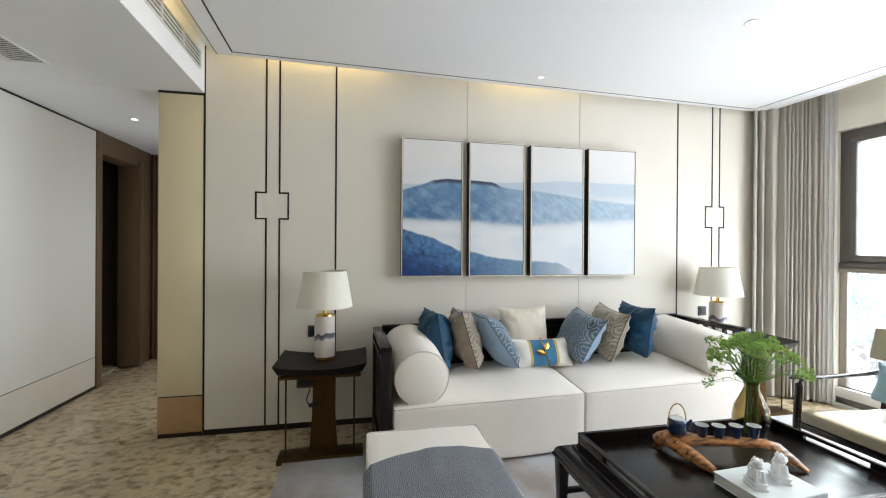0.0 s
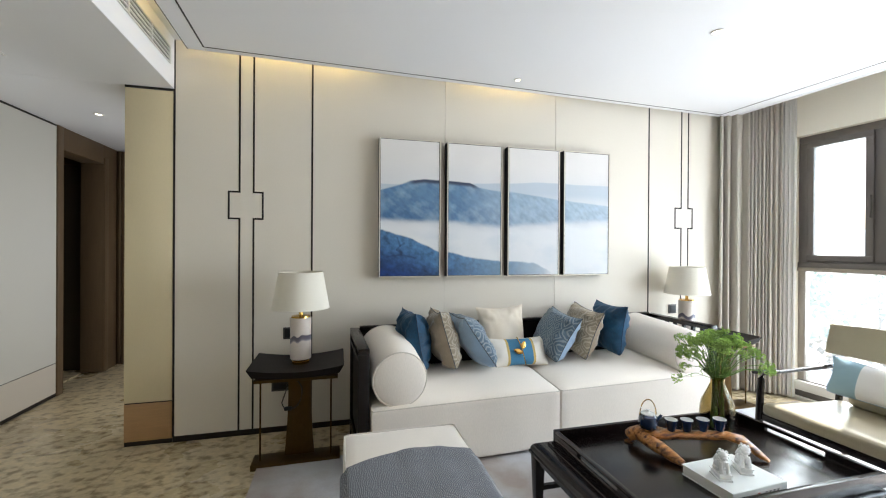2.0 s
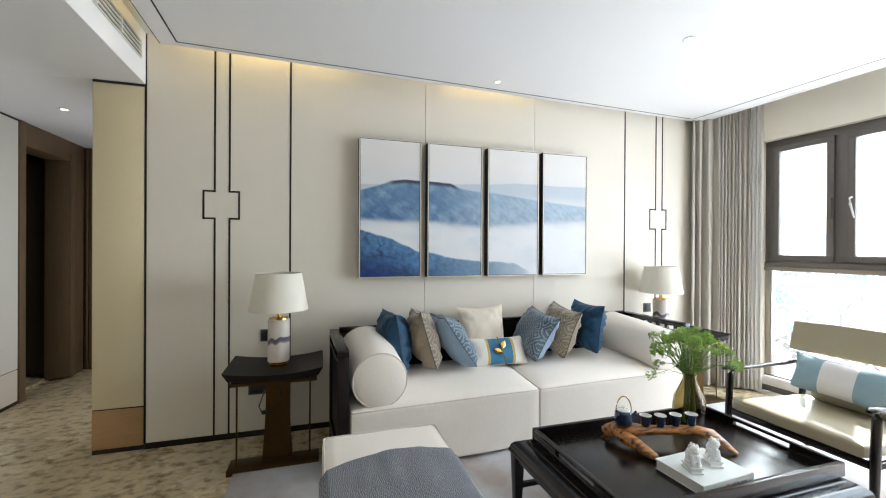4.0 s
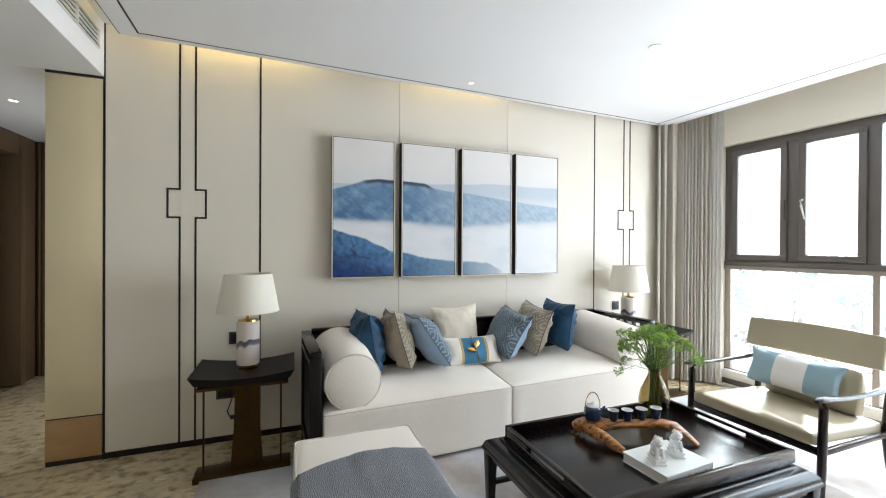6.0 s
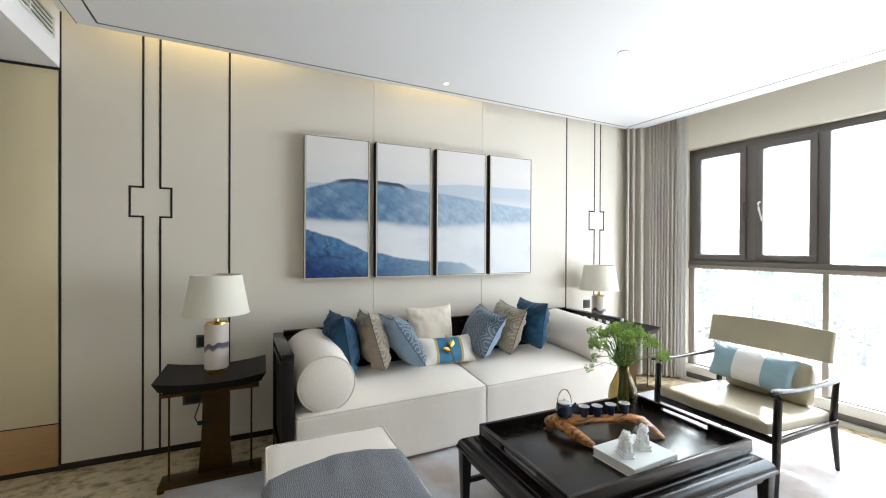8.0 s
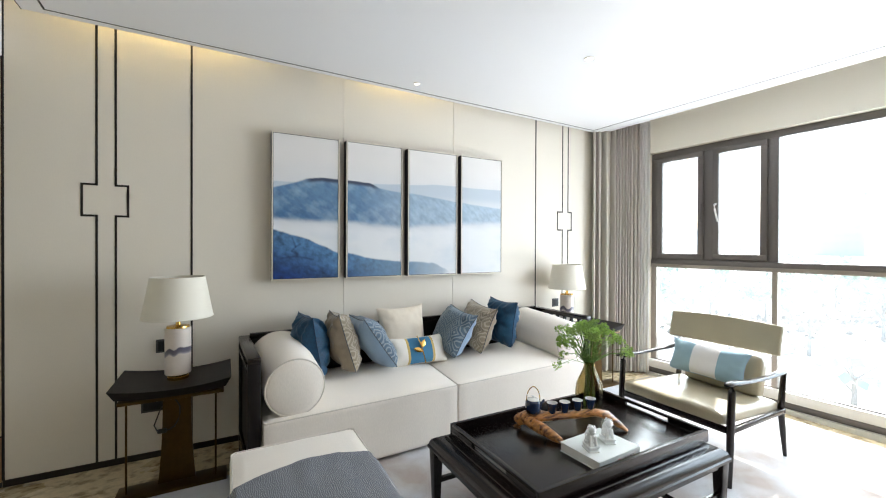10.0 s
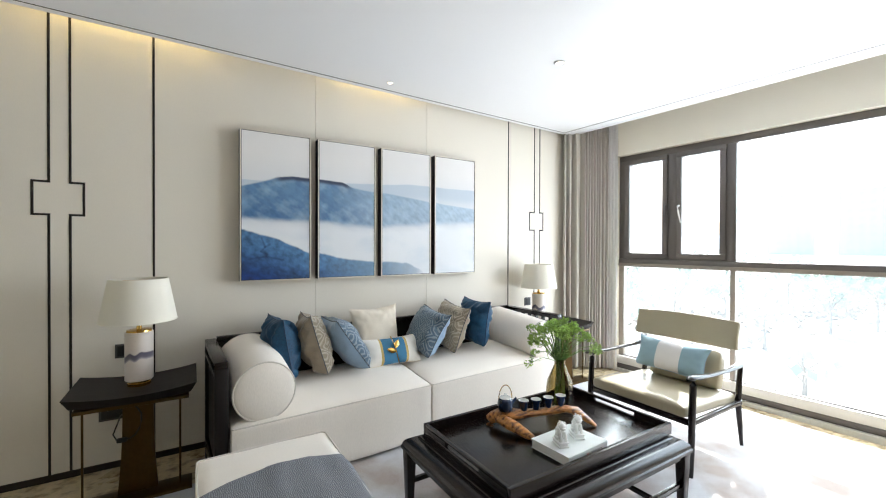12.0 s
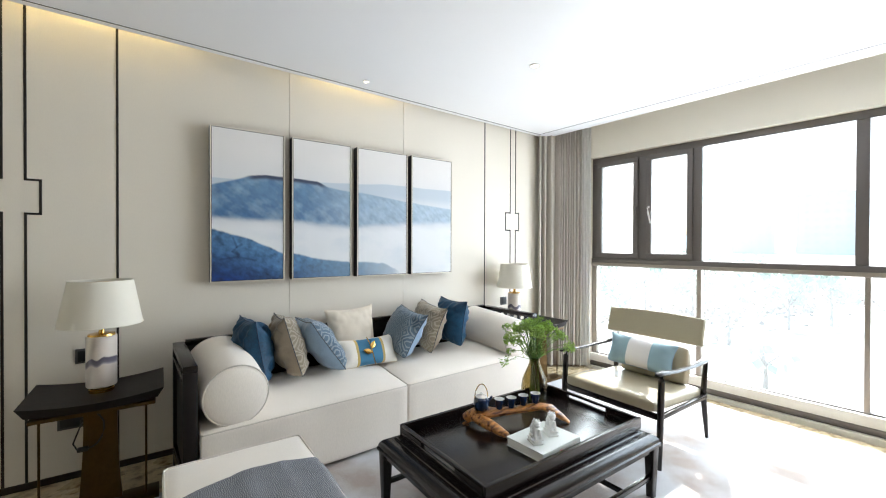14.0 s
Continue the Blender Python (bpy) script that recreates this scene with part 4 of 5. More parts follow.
    for path in (((0.28, 0.72), (0.33, 0.78), (0.27, 0.81), (0.36, 0.83)), ((0.33, 0.78), (0.40, 0.76)), ((0.1, 0.86), (0.35, 0.845), (0.6, 0.87))):
        for (a0, b0), (a1, b1) in zip(path, path[1:]):
            t = np.clip(((u - a0) * (a1 - a0) + (v - b0) * (b1 - b0) * 4) / ((a1 - a0) ** 2 + (b1 - b0) ** 2 * 4), 0, 1)
            d = np.hypot(u - a0 - t * (a1 - a0), (v - b0 - t * (b1 - b0)) * 2.2)
            lay(c(24, 44, 80), (1 - smoothstep(0.003, 0.02 + 0.02 * np.abs(st2), d)) * 0.5 * m)
    return np.clip(col, 0, 1)


M_PICTURE = vertex_paint("painted_canvas", 0.5)
M_FRAME = material("champagne_picture_frame", srgb(222, 214, 198), 0.4, metal=0.3, vary=0.05, bump=0.03)
M_FRAMESIDE = material("black_picture_frame_side", srgb(30, 27, 25), 0.5, vary=0.1)
NU, NV = 84, 190
for k, (x0, x1) in enumerate(((0.297, 0.779), (0.832, 1.299), (1.350, 1.826), (1.867, 2.318))):
    z0, z1, yf = 1.127, 2.197, 3.070
    pic = thing("picture", ((x0 + x1) / 2, YW, z0), ("framed blue mountain painting with a dark ridge", "framed painting of a blue table mountain in mist",
                                                       "framed painting of pale blue slopes in mist", "framed painting of faint hills in white mist")[k], "picture", "four part landscape painting")
    w = 0.0085
    for a in ((x0, x1, z1 - w, z1), (x0, x1, z0, z0 + w), (x0, x0 + w, z0 + w, z1 - w), (x1 - w, x1, z0 + w, z1 - w)):
        part("frame_bar", box(a[0], a[1], yf - 0.004, yf + 0.002, a[2], a[3], 0.001, 1), M_FRAME, pic)
    part("frame_box", box(x0 + 0.0015, x1 - 0.0015, yf + 0.0022, YW - 0.0005, z0 + 0.0015, z1 - 0.0015, 0.001, 1), M_FRAMESIDE, pic, "black frame side")
    uu, vv = np.meshgrid(np.linspace(0, 1, NU + 1), np.linspace(0, 1, NV + 1), indexing="ij")
    me = bpy.data.meshes.new("canvas")
    wi = w + 0.0035
    xs, zs = x0 + wi + (x1 - x0 - 2 * wi) * uu, z1 - wi - (z1 - z0 - 2 * wi) * vv
    o = ORIGIN[pic.name]
    co = np.stack([xs - o.x, np.full_like(xs, yf + 0.0012 - o.y), zs - o.z], -1).reshape(-1, 3)
    idx = np.arange((NU + 1) * (NV + 1)).reshape(NU + 1, NV + 1)
    quads = np.stack([idx[:-1, :-1], idx[:-1, 1:], idx[1:, 1:], idx[1:, :-1]], -1).reshape(-1, 4)
    me.from_pydata(co.tolist(), [], quads.tolist())
    layer = me.color_attributes.new("picture", "FLOAT_COLOR", "POINT")
    rgb = landscape(uu + k, vv).reshape(-1, 3)
    layer.data.foreach_set("color", np.concatenate([rgb, np.ones((len(rgb), 1))], 1).astype(np.float32).ravel())
    me.materials.append(M_PICTURE)
    canvas = new("canvas", me)
    canvas.parent = pic

# ---------------------------------------------------------------- side tables and lamps
def side_table(cx, cy):
    t = thing("side_table", (cx, cy, 0), "dark wood side table with an upturned top on a brass stand", "side table", "sofa side tables")
    zt = 0.588

    def top_fn(u, v):
        a = 2 * u - 1
        return (cx + a * 0.285, cy - 0.215 + 0.43 * v, zt + 0.028 * a * a)
    b = sheet(top_fn, 24, 2)
    top_verts = b.verts[:]
    r = bmesh.ops.extrude_face_region(b, geom=b.faces[:])
    for v in [g for g in r["geom"] if isinstance(g, bmesh.types.BMVert)]:
        a = (v.co.x - cx) / 0.285
        v.co.x = cx + (v.co.x - cx) * 0.90
        v.co.y = cy + (v.co.y - cy) * 0.93
        v.co.z -= 0.042 + 0.010 * a * a
    bmesh.ops.recalc_face_normals(b, faces=b.faces)
    part("top", b, M_BLACKWOOD, t, "dark upturned top")
    part("apron", box(cx - 0.247, cx + 0.247, cy - 0.19, cy + 0.19, zt - 0.062, zt - 0.0445, 0.002), M_BRASS, t)

    def col_fn(side):
        def fn(u, v):
            w = 0.068 + 0.022 * (1 - v) ** 2.2
            return (cx + 0.012 + (2 * u - 1) * w, cy - 0.085, 0.034 + (zt - 0.098) * v)
        return fn
    part("column", sheet(col_fn(0), 4, 16, 0.02), M_BRASS, t, "brass column flaring at the foot")
    for dx in (-0.215, 0.205):
        part("rod", sweep([(cx + dx, cy - 0.14, 0.033), (cx + dx, cy - 0.14, zt - 0.062)], 0.0055, 10), M_BRASS, t)
    part("base", box(cx - 0.262, cx + 0.262, cy - 0.195, cy - 0.05, 0.0, 0.034, 0.003), M_BRASS, t)
    return t


table_a = side_table(-0.245, 2.815)
table_b = copy_thing(table_a, pose(3.20, 2.83, 0))


def mountain_band(name):
    """Ivory glaze with a wavy grey mountain band round the middle."""
    m = material(name, srgb(222, 212, 202), 0.32, vary=0.03, scale=5, bump=0.02, coat=0.25)
    nt = m.node_tree
    n, l = nt.nodes, nt.links
    tc, sep, nz = n.new("ShaderNodeTexCoord"), n.new("ShaderNodeSeparateXYZ"), n.new("ShaderNodeTexNoise")
    l.new(tc.outputs["Object"], sep.inputs[0])
    mp = n.new("ShaderNodeMapping")
    mp.inputs["Scale"].default_value = (1, 1, 0)
    l.new(tc.outputs["Object"], mp.inputs[0])
    l.new(mp.outputs[0], nz.inputs["Vector"])
    nz.inputs["Scale"].default_value, nz.inputs["Detail"].default_value = 11, 1
    k = n.new("ShaderNodeMath")
    k.operation = "MULTIPLY_ADD"
    k.inputs[1].default_value = -0.13
    l.new(nz.outputs[0], k.inputs[0])
    l.new(sep.outputs[2], k.inputs[2])
    cr = n.new("ShaderNodeValToRGB")
    l.new(k.outputs[0], cr.inputs[0])
    e = cr.color_ramp.elements
    e[0].position, e[0].color = 0.075, (*srgb(222, 212, 202), 1)
    e[1].position, e[1].color = 0.079, (*srgb(176, 168, 170), 1)
    for p_, c_ in ((0.088, srgb(112, 106, 118)), (0.112, srgb(86, 82, 98)), (0.116, srgb(222, 212, 202))):
        x = e.new(p_)
        x.color = (*c_, 1)
    hsv = next(q for q in n if q.type == "HUE_SAT")
    l.new(cr.outputs[0], hsv.inputs["Color"])
    return m


M_LAMPBODY = mountain_band("ivory_glaze_grey_mountains")


def table_lamp(cx, cy, z):
    t = thing("table_lamp", (cx, cy, z), "white drum lampshade on an ivory ceramic base with brass fittings", "table lamp", "sofa table lamps")
    part("foot", lathe([(0, z), (0.055, z), (0.055, z + 0.014), (0.050, z + 0.018), (0.050, z + 0.030), (0, z + 0.030)], cx, cy), M_GOLD, t)
    part("body", lathe([(0, z + 0.030), (0.064, z + 0.030), (0.067, z + 0.034), (0.067, z + 0.298), (0.064, z + 0.302), (0, z + 0.302)], cx, cy, 40), M_LAMPBODY, t, "ivory ceramic body with a grey mountain band")
    part("collar", lathe([(0, z + 0.302), (0.060, z + 0.302), (0.058, z + 0.312), (0.014, z + 0.316), (0.011, z + 0.345), (0.016, z + 0.350), (0.010, z + 0.41), (0, z + 0.41)], cx, cy), M_GOLD, t)
    zs, zb = z + 0.602, z + 0.362
    sh = part("shade", lathe([(0.183, zb), (0.140, zs), (0.1375, zs), (0.1805, zb), (0.183, zb)], cx, cy, 56), M_SHADE, t, "white linen shade")
    part("spider", merge(sweep([(cx - 0.138, cy, zs - 0.01), (cx + 0.138, cy, zs - 0.01)], 0.002, 6), sweep([(cx, cy, z + 0.41), (cx, cy, zs - 0.01)], 0.004, 8)), M_GOLD, t)
    part("hem", sweep([(cx + 0.1835 * math.cos(a), cy + 0.1835 * math.sin(a), zb + 0.003) for a in [2 * math.pi * k / 48 for k in range(49)]], 0.0022, 6), M_SHADE, sh)
    return t


lamp_a = table_lamp(-0.238, 2.82, 0.5885)
lamp_b = copy_thing(lamp_a, pose(3.02, 2.93, 0.5985, 0, 0, 40))


def wall_plate(name, x0, x1, z0, z1, label):
    t = thing(name, ((x0 + x1) / 2, YW, z0), label, "wall socket", "wall plates")
    part("plate", box(x0, x1, YW - 0.009, YW - 0.0005, z0, z1, 0.002), M_PLASTIC_DARK, t)
    part("insert", box(x0 + 0.012, x1 - 0.012, YW - 0.0115, YW - 0.0093, z0 + 0.012, z1 - 0.012, 0.001), M_BLACK, t)


wall_plate("light_switch", -0.388, -0.302, 0.678, 0.764, "dark grey square switch plate on the cream wall")
wall_plate("wall_socket", -0.466, -0.30, 0.30, 0.386, "dark grey double socket low on the cream wall")
wall_plate("light_switch", 3.03, 3.116, 0.748, 0.834, "dark grey square switch plate on the cream wall")
cord = thing("lamp_cord", (-0.25, 2.95, 0.3), "black lamp cord hanging in a loop to the socket", "power cord")
part("cable", sweep([(-0.262, 2.70, 0.522), (-0.235, 2.695, 0.495), (-0.218, 2.695, 0.462), (-0.218, 2.695, 0.42), (-0.226, 2.695, 0.385), (-0.245, 2.695, 0.352), (-0.268, 2.695, 0.337), (-0.298, 2.70, 0.333), (-0.326, 2.70, 0.339), (-0.341, 2.71, 0.368), (-0.330, 2.74, 0.40), (-0.335, 2.92, 0.39), (-0.342, 3.09, 0.345), (-0.342, 3.13, 0.337)], 0.0038, 8), M_BLACK, cord)
part("plug", box(-0.362, -0.322, 3.11, 3.138, 0.32, 0.352, 0.004), M_BLACK, cord)
part("inline_switch", box(-0.325, -0.280, 2.688, 2.712, 0.322, 0.345, 0.006), M_BLACK, cord)

# ---------------------------------------------------------------- ottoman and throw
ott = thing("ottoman", (0.31, 1.6, 0), "cream linen ottoman bench with piped edges", "ottoman")
OX0, OX1, OY0, OY1, OZ = 0.028, 0.594, 1.0, 2.012, 0.445
body = part("body", cushion_block(OX0, OX1, OY0, OY1, 0.06, OZ, 0.010, 0.022), M_LINEN, ott)
part("piping", sweep([(OX0 + 0.006, OY0 + 0.03, OZ - 0.006), (OX0 + 0.006, OY1 - 0.02, OZ - 0.006), (OX0 + 0.02, OY1 - 0.006, OZ - 0.006), (OX1 - 0.02, OY1 - 0.006, OZ - 0.006), (OX1 - 0.006, OY1 - 0.02, OZ - 0.006), (OX1 - 0.006, OY0 + 0.03, OZ - 0.006)], 0.004, 8), M_LINEN_SIDE, body)
for x in (OX0 + 0.05, OX1 - 0.05):
    for y in (OY0 + 0.05, OY1 - 0.05):
        part("foot", box(x - 0.025, x + 0.025, y - 0.025, y + 0.025, 0.0095, 0.062, 0.003), M_DARKWOOD, ott)


def throw_fn(u, v):
    g = 0.008
    path = [(OX0 - g, 0.20), (OX0 - g, OZ - 0.03), (OX0 + 0.012, OZ + 0.006), (OX0 + 0.15, OZ + 0.017), ((OX0 + OX1) / 2, OZ + 0.02), (OX1 - 0.15, OZ + 0.017), (OX1 - 0.012, OZ + 0.006), (OX1 + g, OZ - 0.03), (OX1 + g, 0.12)]
    cum = [0.0]
    for a, b in zip(path, path[1:]):
        cum.append(cum[-1] + math.hypot(b[0] - a[0], b[1] - a[1]))
    s = u * cum[-1]
    k = next(i for i in range(len(path) - 1) if s <= cum[i + 1] + 1e-9)
    f = (s - cum[k]) / (cum[k + 1] - cum[k])
    x, z = path[k][0] + f * (path[k + 1][0] - path[k][0]), path[k][1] + f * (path[k + 1][1] - path[k][1])
    c = (x - (OX0 + OX1) / 2) / 0.29
    edge = 1.745 - 0.075 * max(0, -c) ** 1.6 - 0.045 * max(0, c) ** 2 - 0.3 * max(0.0, OZ - z)
    y = 1.02 + (edge - 1.02) * v
    w = noise.noise((x * 7, y * 7, z * 7)) * 0.006 + noise.noise((x * 16, y * 5, z * 16)) * 0.004
    return (x + (0.006 + w) * (1 if c > 0.98 else -1 if c < -0.98 else 0), y + 0.004 * noise.noise((x * 30, 0, z * 30)), z + 0.006 + w)


throw = solid("throw_blanket", sheet(throw_fn, 80, 60, 0.005), M_THROW, "blue grey woven throw draped over the ottoman", "throw", smooth=70)

# ---------------------------------------------------------------- coffee table and tray
TX0, TX1, TY0, TY1 = 0.965, 2.255, 1.055, 1.905
ct = thing("coffee_table", ((TX0 + TX1) / 2, (TY0 + TY1) / 2, 0), "dark espresso wood coffee table with moulded edges", "coffee table")


def moulding(prof):
    """Runs an (inset, z) profile round the table's rectangle."""
    b = bmesh.new()
    rings = []
    for i, z in prof:
        rings.append([b.verts.new(c) for c in ((TX0 + i, TY0 + i, z), (TX1 - i, TY0 + i, z), (TX1 - i, TY1 - i, z), (TX0 + i, TY1 - i, z))])
    for a, c in zip(rings, rings[1:]):
        for k in range(4):
            b.faces.new((a[k], a[(k + 1) % 4], c[(k + 1) % 4], c[k]))
    b.faces.new(rings[0][::-1])
    b.faces.new(rings[-1])
    bmesh.ops.recalc_face_normals(b, faces=b.faces)
    return b


arc = [(0.006 + 0.062 * (1 - math.cos(a)), 0.318 + 0.046 * math.sin(a)) for a in [math.pi / 2 * k / 8 for k in range(9)]]
part("top", moulding([(0.022, 0.268), (0.022, 0.285), (0.012, 0.290), (0.012, 0.296), (0.0, 0.300), (0.0, 0.312), (0.006, 0.318)] + arc[1:] + [(0.072, 0.368), (0.072, 0.374), (0.085, 0.376), (0.085, 0.383)]), M_DARKWOOD, ct, smooth=25)
for x in (TX0 + 0.036, TX1 - 0.036):
    for y in (TY0 + 0.036, TY1 - 0.036):
        b = box(x - 0.028, x + 0.028, y - 0.028, y + 0.028, 0.009, 0.30, 0.003)
        for v in b.verts:
            k = 0.62 + 0.38 * (v.co.z / 0.30)
            v.co.x, v.co.y = x + (v.co.x - x) * k, y + (v.co.y - y) * k
        part("leg", b, M_CHAIRWOOD, ct)
for y in (TY0 + 0.036, TY1 - 0.036):
    part("stretcher", box(TX0 + 0.06, TX1 - 0.06, y - 0.011, y + 0.011, 0.115, 0.140, 0.002), M_DARKWOOD, ct)
for x in (TX0 + 0.3, TX1 - 0.3):
    part("stretcher", box(x - 0.011, x + 0.011, TY0 + 0.048, TY1 - 0.048, 0.117, 0.138, 0.002), M_DARKWOOD_Y, ct)

AX0, AX1, AY0, AY1, AZ = 1.055, 2.185, 1.13, 1.815, 0.444
tray = thing("tray", ((AX0 + AX1) / 2, (AY0 + AY1) / 2, 0.383), "large dark wooden tray with cut handle slots on the coffee table", "tray")
part("bottom", box(AX0 + 0.005, AX1 - 0.005, AY0 + 0.005, AY1 - 0.005, 0.3835, 0.397, 0.001), M_DARKWOOD, tray)
for y0, y1 in ((AY0, AY0 + 0.020), (AY1 - 0.020, AY1)):
    part("side", box(AX0, AX1, y0, y1, 0.3832, AZ, 0.002), M_DARKWOOD, tray)
for x0, x1 in ((AX0, AX0 + 0.020), (AX1 - 0.020, AX1)):
    b = box(x0, x1, AY0 + 0.0205, AY1 - 0.0205, 0.3832, 0.408, 0.001)
    box(x0, x1, AY0 + 0.0205, AY1 - 0.0205, 0.430, AZ, 0.002, 2, b)
    box(x0, x1, AY0 + 0.0205, 1.335, 0.4085, 0.4295, 0, 1, b)
    box(x0, x1, 1.605, AY1 - 0.0205, 0.4085, 0.4295, 0, 1, b)
    part("handle_side", b, M_DARKWOOD_Y, tray, "tray side with a handle slot")

# root wood stand with tea things
stand = thing("rootwood_stand", (1.6, 1.54, 0.397), "polished rootwood branch stand with two curved feet", "tea stand")
b = sweep([(1.415, 1.690, 0.458), (1.43, 1.665, 0.462), (1.48, 1.620, 0.466), (1.56, 1.590, 0.464), (1.64, 1.565, 0.464), (1.72, 1.540, 0.470), (1.79, 1.505, 0.474), (1.835, 1.465, 0.458), (1.865, 1.415, 0.428), (1.885, 1.375, 0.402)],
          [0.024, 0.044, 0.046, 0.034, 0.030, 0.030, 0.034, 0.032, 0.024, 0.012], 20, None, 0.66, wobble=0.34)
sweep([(1.435, 1.65, 0.452), (1.44, 1.60, 0.447), (1.45, 1.54, 0.435), (1.462, 1.485, 0.424), (1.475, 1.44, 0.412)], [0.038, 0.038, 0.032, 0.028, 0.018], 18, b, 0.8, wobble=0.34)
sweep([(1.425, 1.675, 0.45), (1.415, 1.69, 0.43), (1.41, 1.695, 0.399)], [0.036, 0.032, 0.026], 16, b, 1.0, wobble=0.34)
part("branch", b, M_DRIFT, stand, smooth=50)

ZT = 0.494
px, py = 1.455, 1.625
pot = thing("teapot", (px, py, ZT), "small navy glazed teapot with a looped wire handle", "teapot")
part("body", lathe([(0, ZT), (0.036, ZT), (0.041, ZT + 0.006), (0.043, ZT + 0.03), (0.040, ZT + 0.058), (0.034, ZT + 0.064), (0.032, ZT + 0.066), (0, ZT + 0.066)], px, py, 36), M_NAVY, pot)
lid = part("lid", lathe([(0.031, ZT + 0.066), (0.031, ZT + 0.070), (0.02, ZT + 0.074), (0.007, ZT + 0.076), (0.006, ZT + 0.082), (0.009, ZT + 0.087), (0.0, ZT + 0.090)], px, py, 28), M_CUPIN, pot, "pale lid with a knob")
part("spout", sweep([(px + 0.036, py - 0.012, ZT + 0.035), (px + 0.052, py - 0.017, ZT + 0.052), (px + 0.060, py - 0.020, ZT + 0.064)], [0.010, 0.007, 0.005], 10), M_NAVY, pot)
part("handle", sweep([(px + 0.036 * math.cos(a), py - 0.012 * math.cos(a), ZT + 0.062 + 0.074 * math.sin(a)) for a in [math.pi * k / 16 for k in range(17)]], 0.0026, 8), M_GOLD, pot, "thin brass loop handle")


def cup(cx, cy, z):
    t = thing("tea_cup", (cx, cy, z), "navy glazed tea cup, white inside", "tea cup", "tea cups on the stand")
    part("outside", lathe([(0, z), (0.017, z), (0.018, z + 0.004), (0.021, z + 0.012), (0.028, z + 0.052), (0.0285, z + 0.055)], cx, cy, 28), M_NAVY, t)
    part("inside", lathe([(0.0285, z + 0.055), (0.0265, z + 0.055), (0.020, z + 0.016), (0.0, z + 0.010)], cx, cy, 28), M_CUPIN, t, "white glazed inside")
    return t


c0 = cup(1.556, 1.590, 0.484)
for x, y, z in ((1.626, 1.568, 0.484), (1.698, 1.546, 0.488), (1.766, 1.518, 0.494)):
    copy_thing(c0, pose(x, y, z, 0, 0, 40 * x))

# book and the two statuettes
book = thing("book", (1.575, 1.295, 0.397), "thick pale grey hardback book lying on the tray", "book")
BM = pose(1.575, 1.295, 0.397, 0, 0, 3)


def placed(bm, m):
    bmesh.ops.transform(bm, matrix=m, verts=bm.verts)
    return bm


part("cover", placed(merge(merge(box(-0.145, 0.145, -0.110, 0.110, 0.0, 0.003, 0.001, 1), box(-0.145, 0.145, -0.110, 0.110, 0.041, 0.044, 0.001, 1)), box(-0.145, 0.145, -0.1135, -0.1105, 0.0, 0.044, 0.001, 1)), BM), M_BOOK, book)
part("pages", placed(box(-0.141, 0.141, -0.110, 0.106, 0.0032, 0.0408, 0.0), BM), M_PAGES, book)
part("spine_label", placed(box(-0.03, 0.115, -0.1145, -0.1137, 0.006, 0.032, 0), BM), M_LABEL, book, "white spine label")
part("seal", placed(box(-0.018, -0.005, -0.1154, -0.1147, 0.011, 0.027, 0), BM), M_RED, book, "red seal mark")
for i in range(4):
    x = 0.022 + i * 0.021
    g = box(x, x + 0.015, -0.1153, -0.1147, 0.023, 0.0255, 0)
    box(x + 0.001, x + 0.013, -0.1153, -0.1147, 0.0165, 0.019, 0, 1, g)
    box(x + 0.0, x + 0.015, -0.1153, -0.1147, 0.0105, 0.013, 0, 1, g)
    box(x + 0.006, x + 0.0085, -0.1153, -0.1147, 0.0131, 0.023, 0, 1, g)
    part("lettering", placed(g, BM), M_INK, book, "black writing bars")


def statuette(cx, cy, z, yaw, flip):
    b = bmesh.new()
    box(-0.026, 0.026, -0.036, 0.036, 0, 0.008, 0.001, 1, b)
    box(-0.022, 0.022, -0.032, 0.032, 0.0085, 0.020, 0.001, 1, b)
    box(-0.026, 0.026, -0.036, 0.036, 0.0205, 0.026, 0.001, 1, b)
    ellipsoid((0, 0.012, 0.045), (0.021, 0.024, 0.022), b)
    ellipsoid((0, -0.002, 0.062), (0.018, 0.018, 0.026), b)
    ellipsoid((0, -0.012, 0.093), (0.019, 0.019, 0.019), b)
    ellipsoid((0, -0.027, 0.088), (0.012, 0.010, 0.010), b, 1)
    for s in (-1, 1):
        sweep([(s * 0.011, -0.016, 0.068), (s * 0.013, -0.023, 0.045), (s * 0.013, -0.025, 0.028)], [0.008, 0.007, 0.008], 8, b)
        ellipsoid((s * 0.018, 0.008, 0.036), (0.009, 0.018, 0.012), b, 1)
        ellipsoid((s * 0.015, -0.006, 0.107), (0.005, 0.004, 0.006), b, 1)
    ellipsoid((flip * 0.017, -0.024, 0.032), (0.008, 0.008, 0.008), b, 1)
    rnd = random.Random(5)
    for k in range(34):
        a, h = rnd.uniform(0.25 * math.pi, 0.75 * math.pi) * rnd.choice((1, 1, -1)) , rnd.uniform(0.066, 0.112)
        a = rnd.uniform(-0.25, 1.25) * math.pi
        rr = 0.021 - 0.35 * abs(h - 0.09)
        ellipsoid((rr * math.cos(a), -0.008 + rr * math.sin(a) * 0.9, h), (0.0055, 0.0055, 0.0055), b, 1)
    sweep([(0, 0.03, 0.04), (0.0, 0.042, 0.055), (0.004, 0.038, 0.075)], [0.006, 0.008, 0.004], 8, b)
    placed(b, pose(cx, cy, z, 0, 0, yaw))
    return solid("statuette", b, M_PORCELAIN, "small white porcelain guardian beast statuette on the book", "statuette", "pair of statuettes")


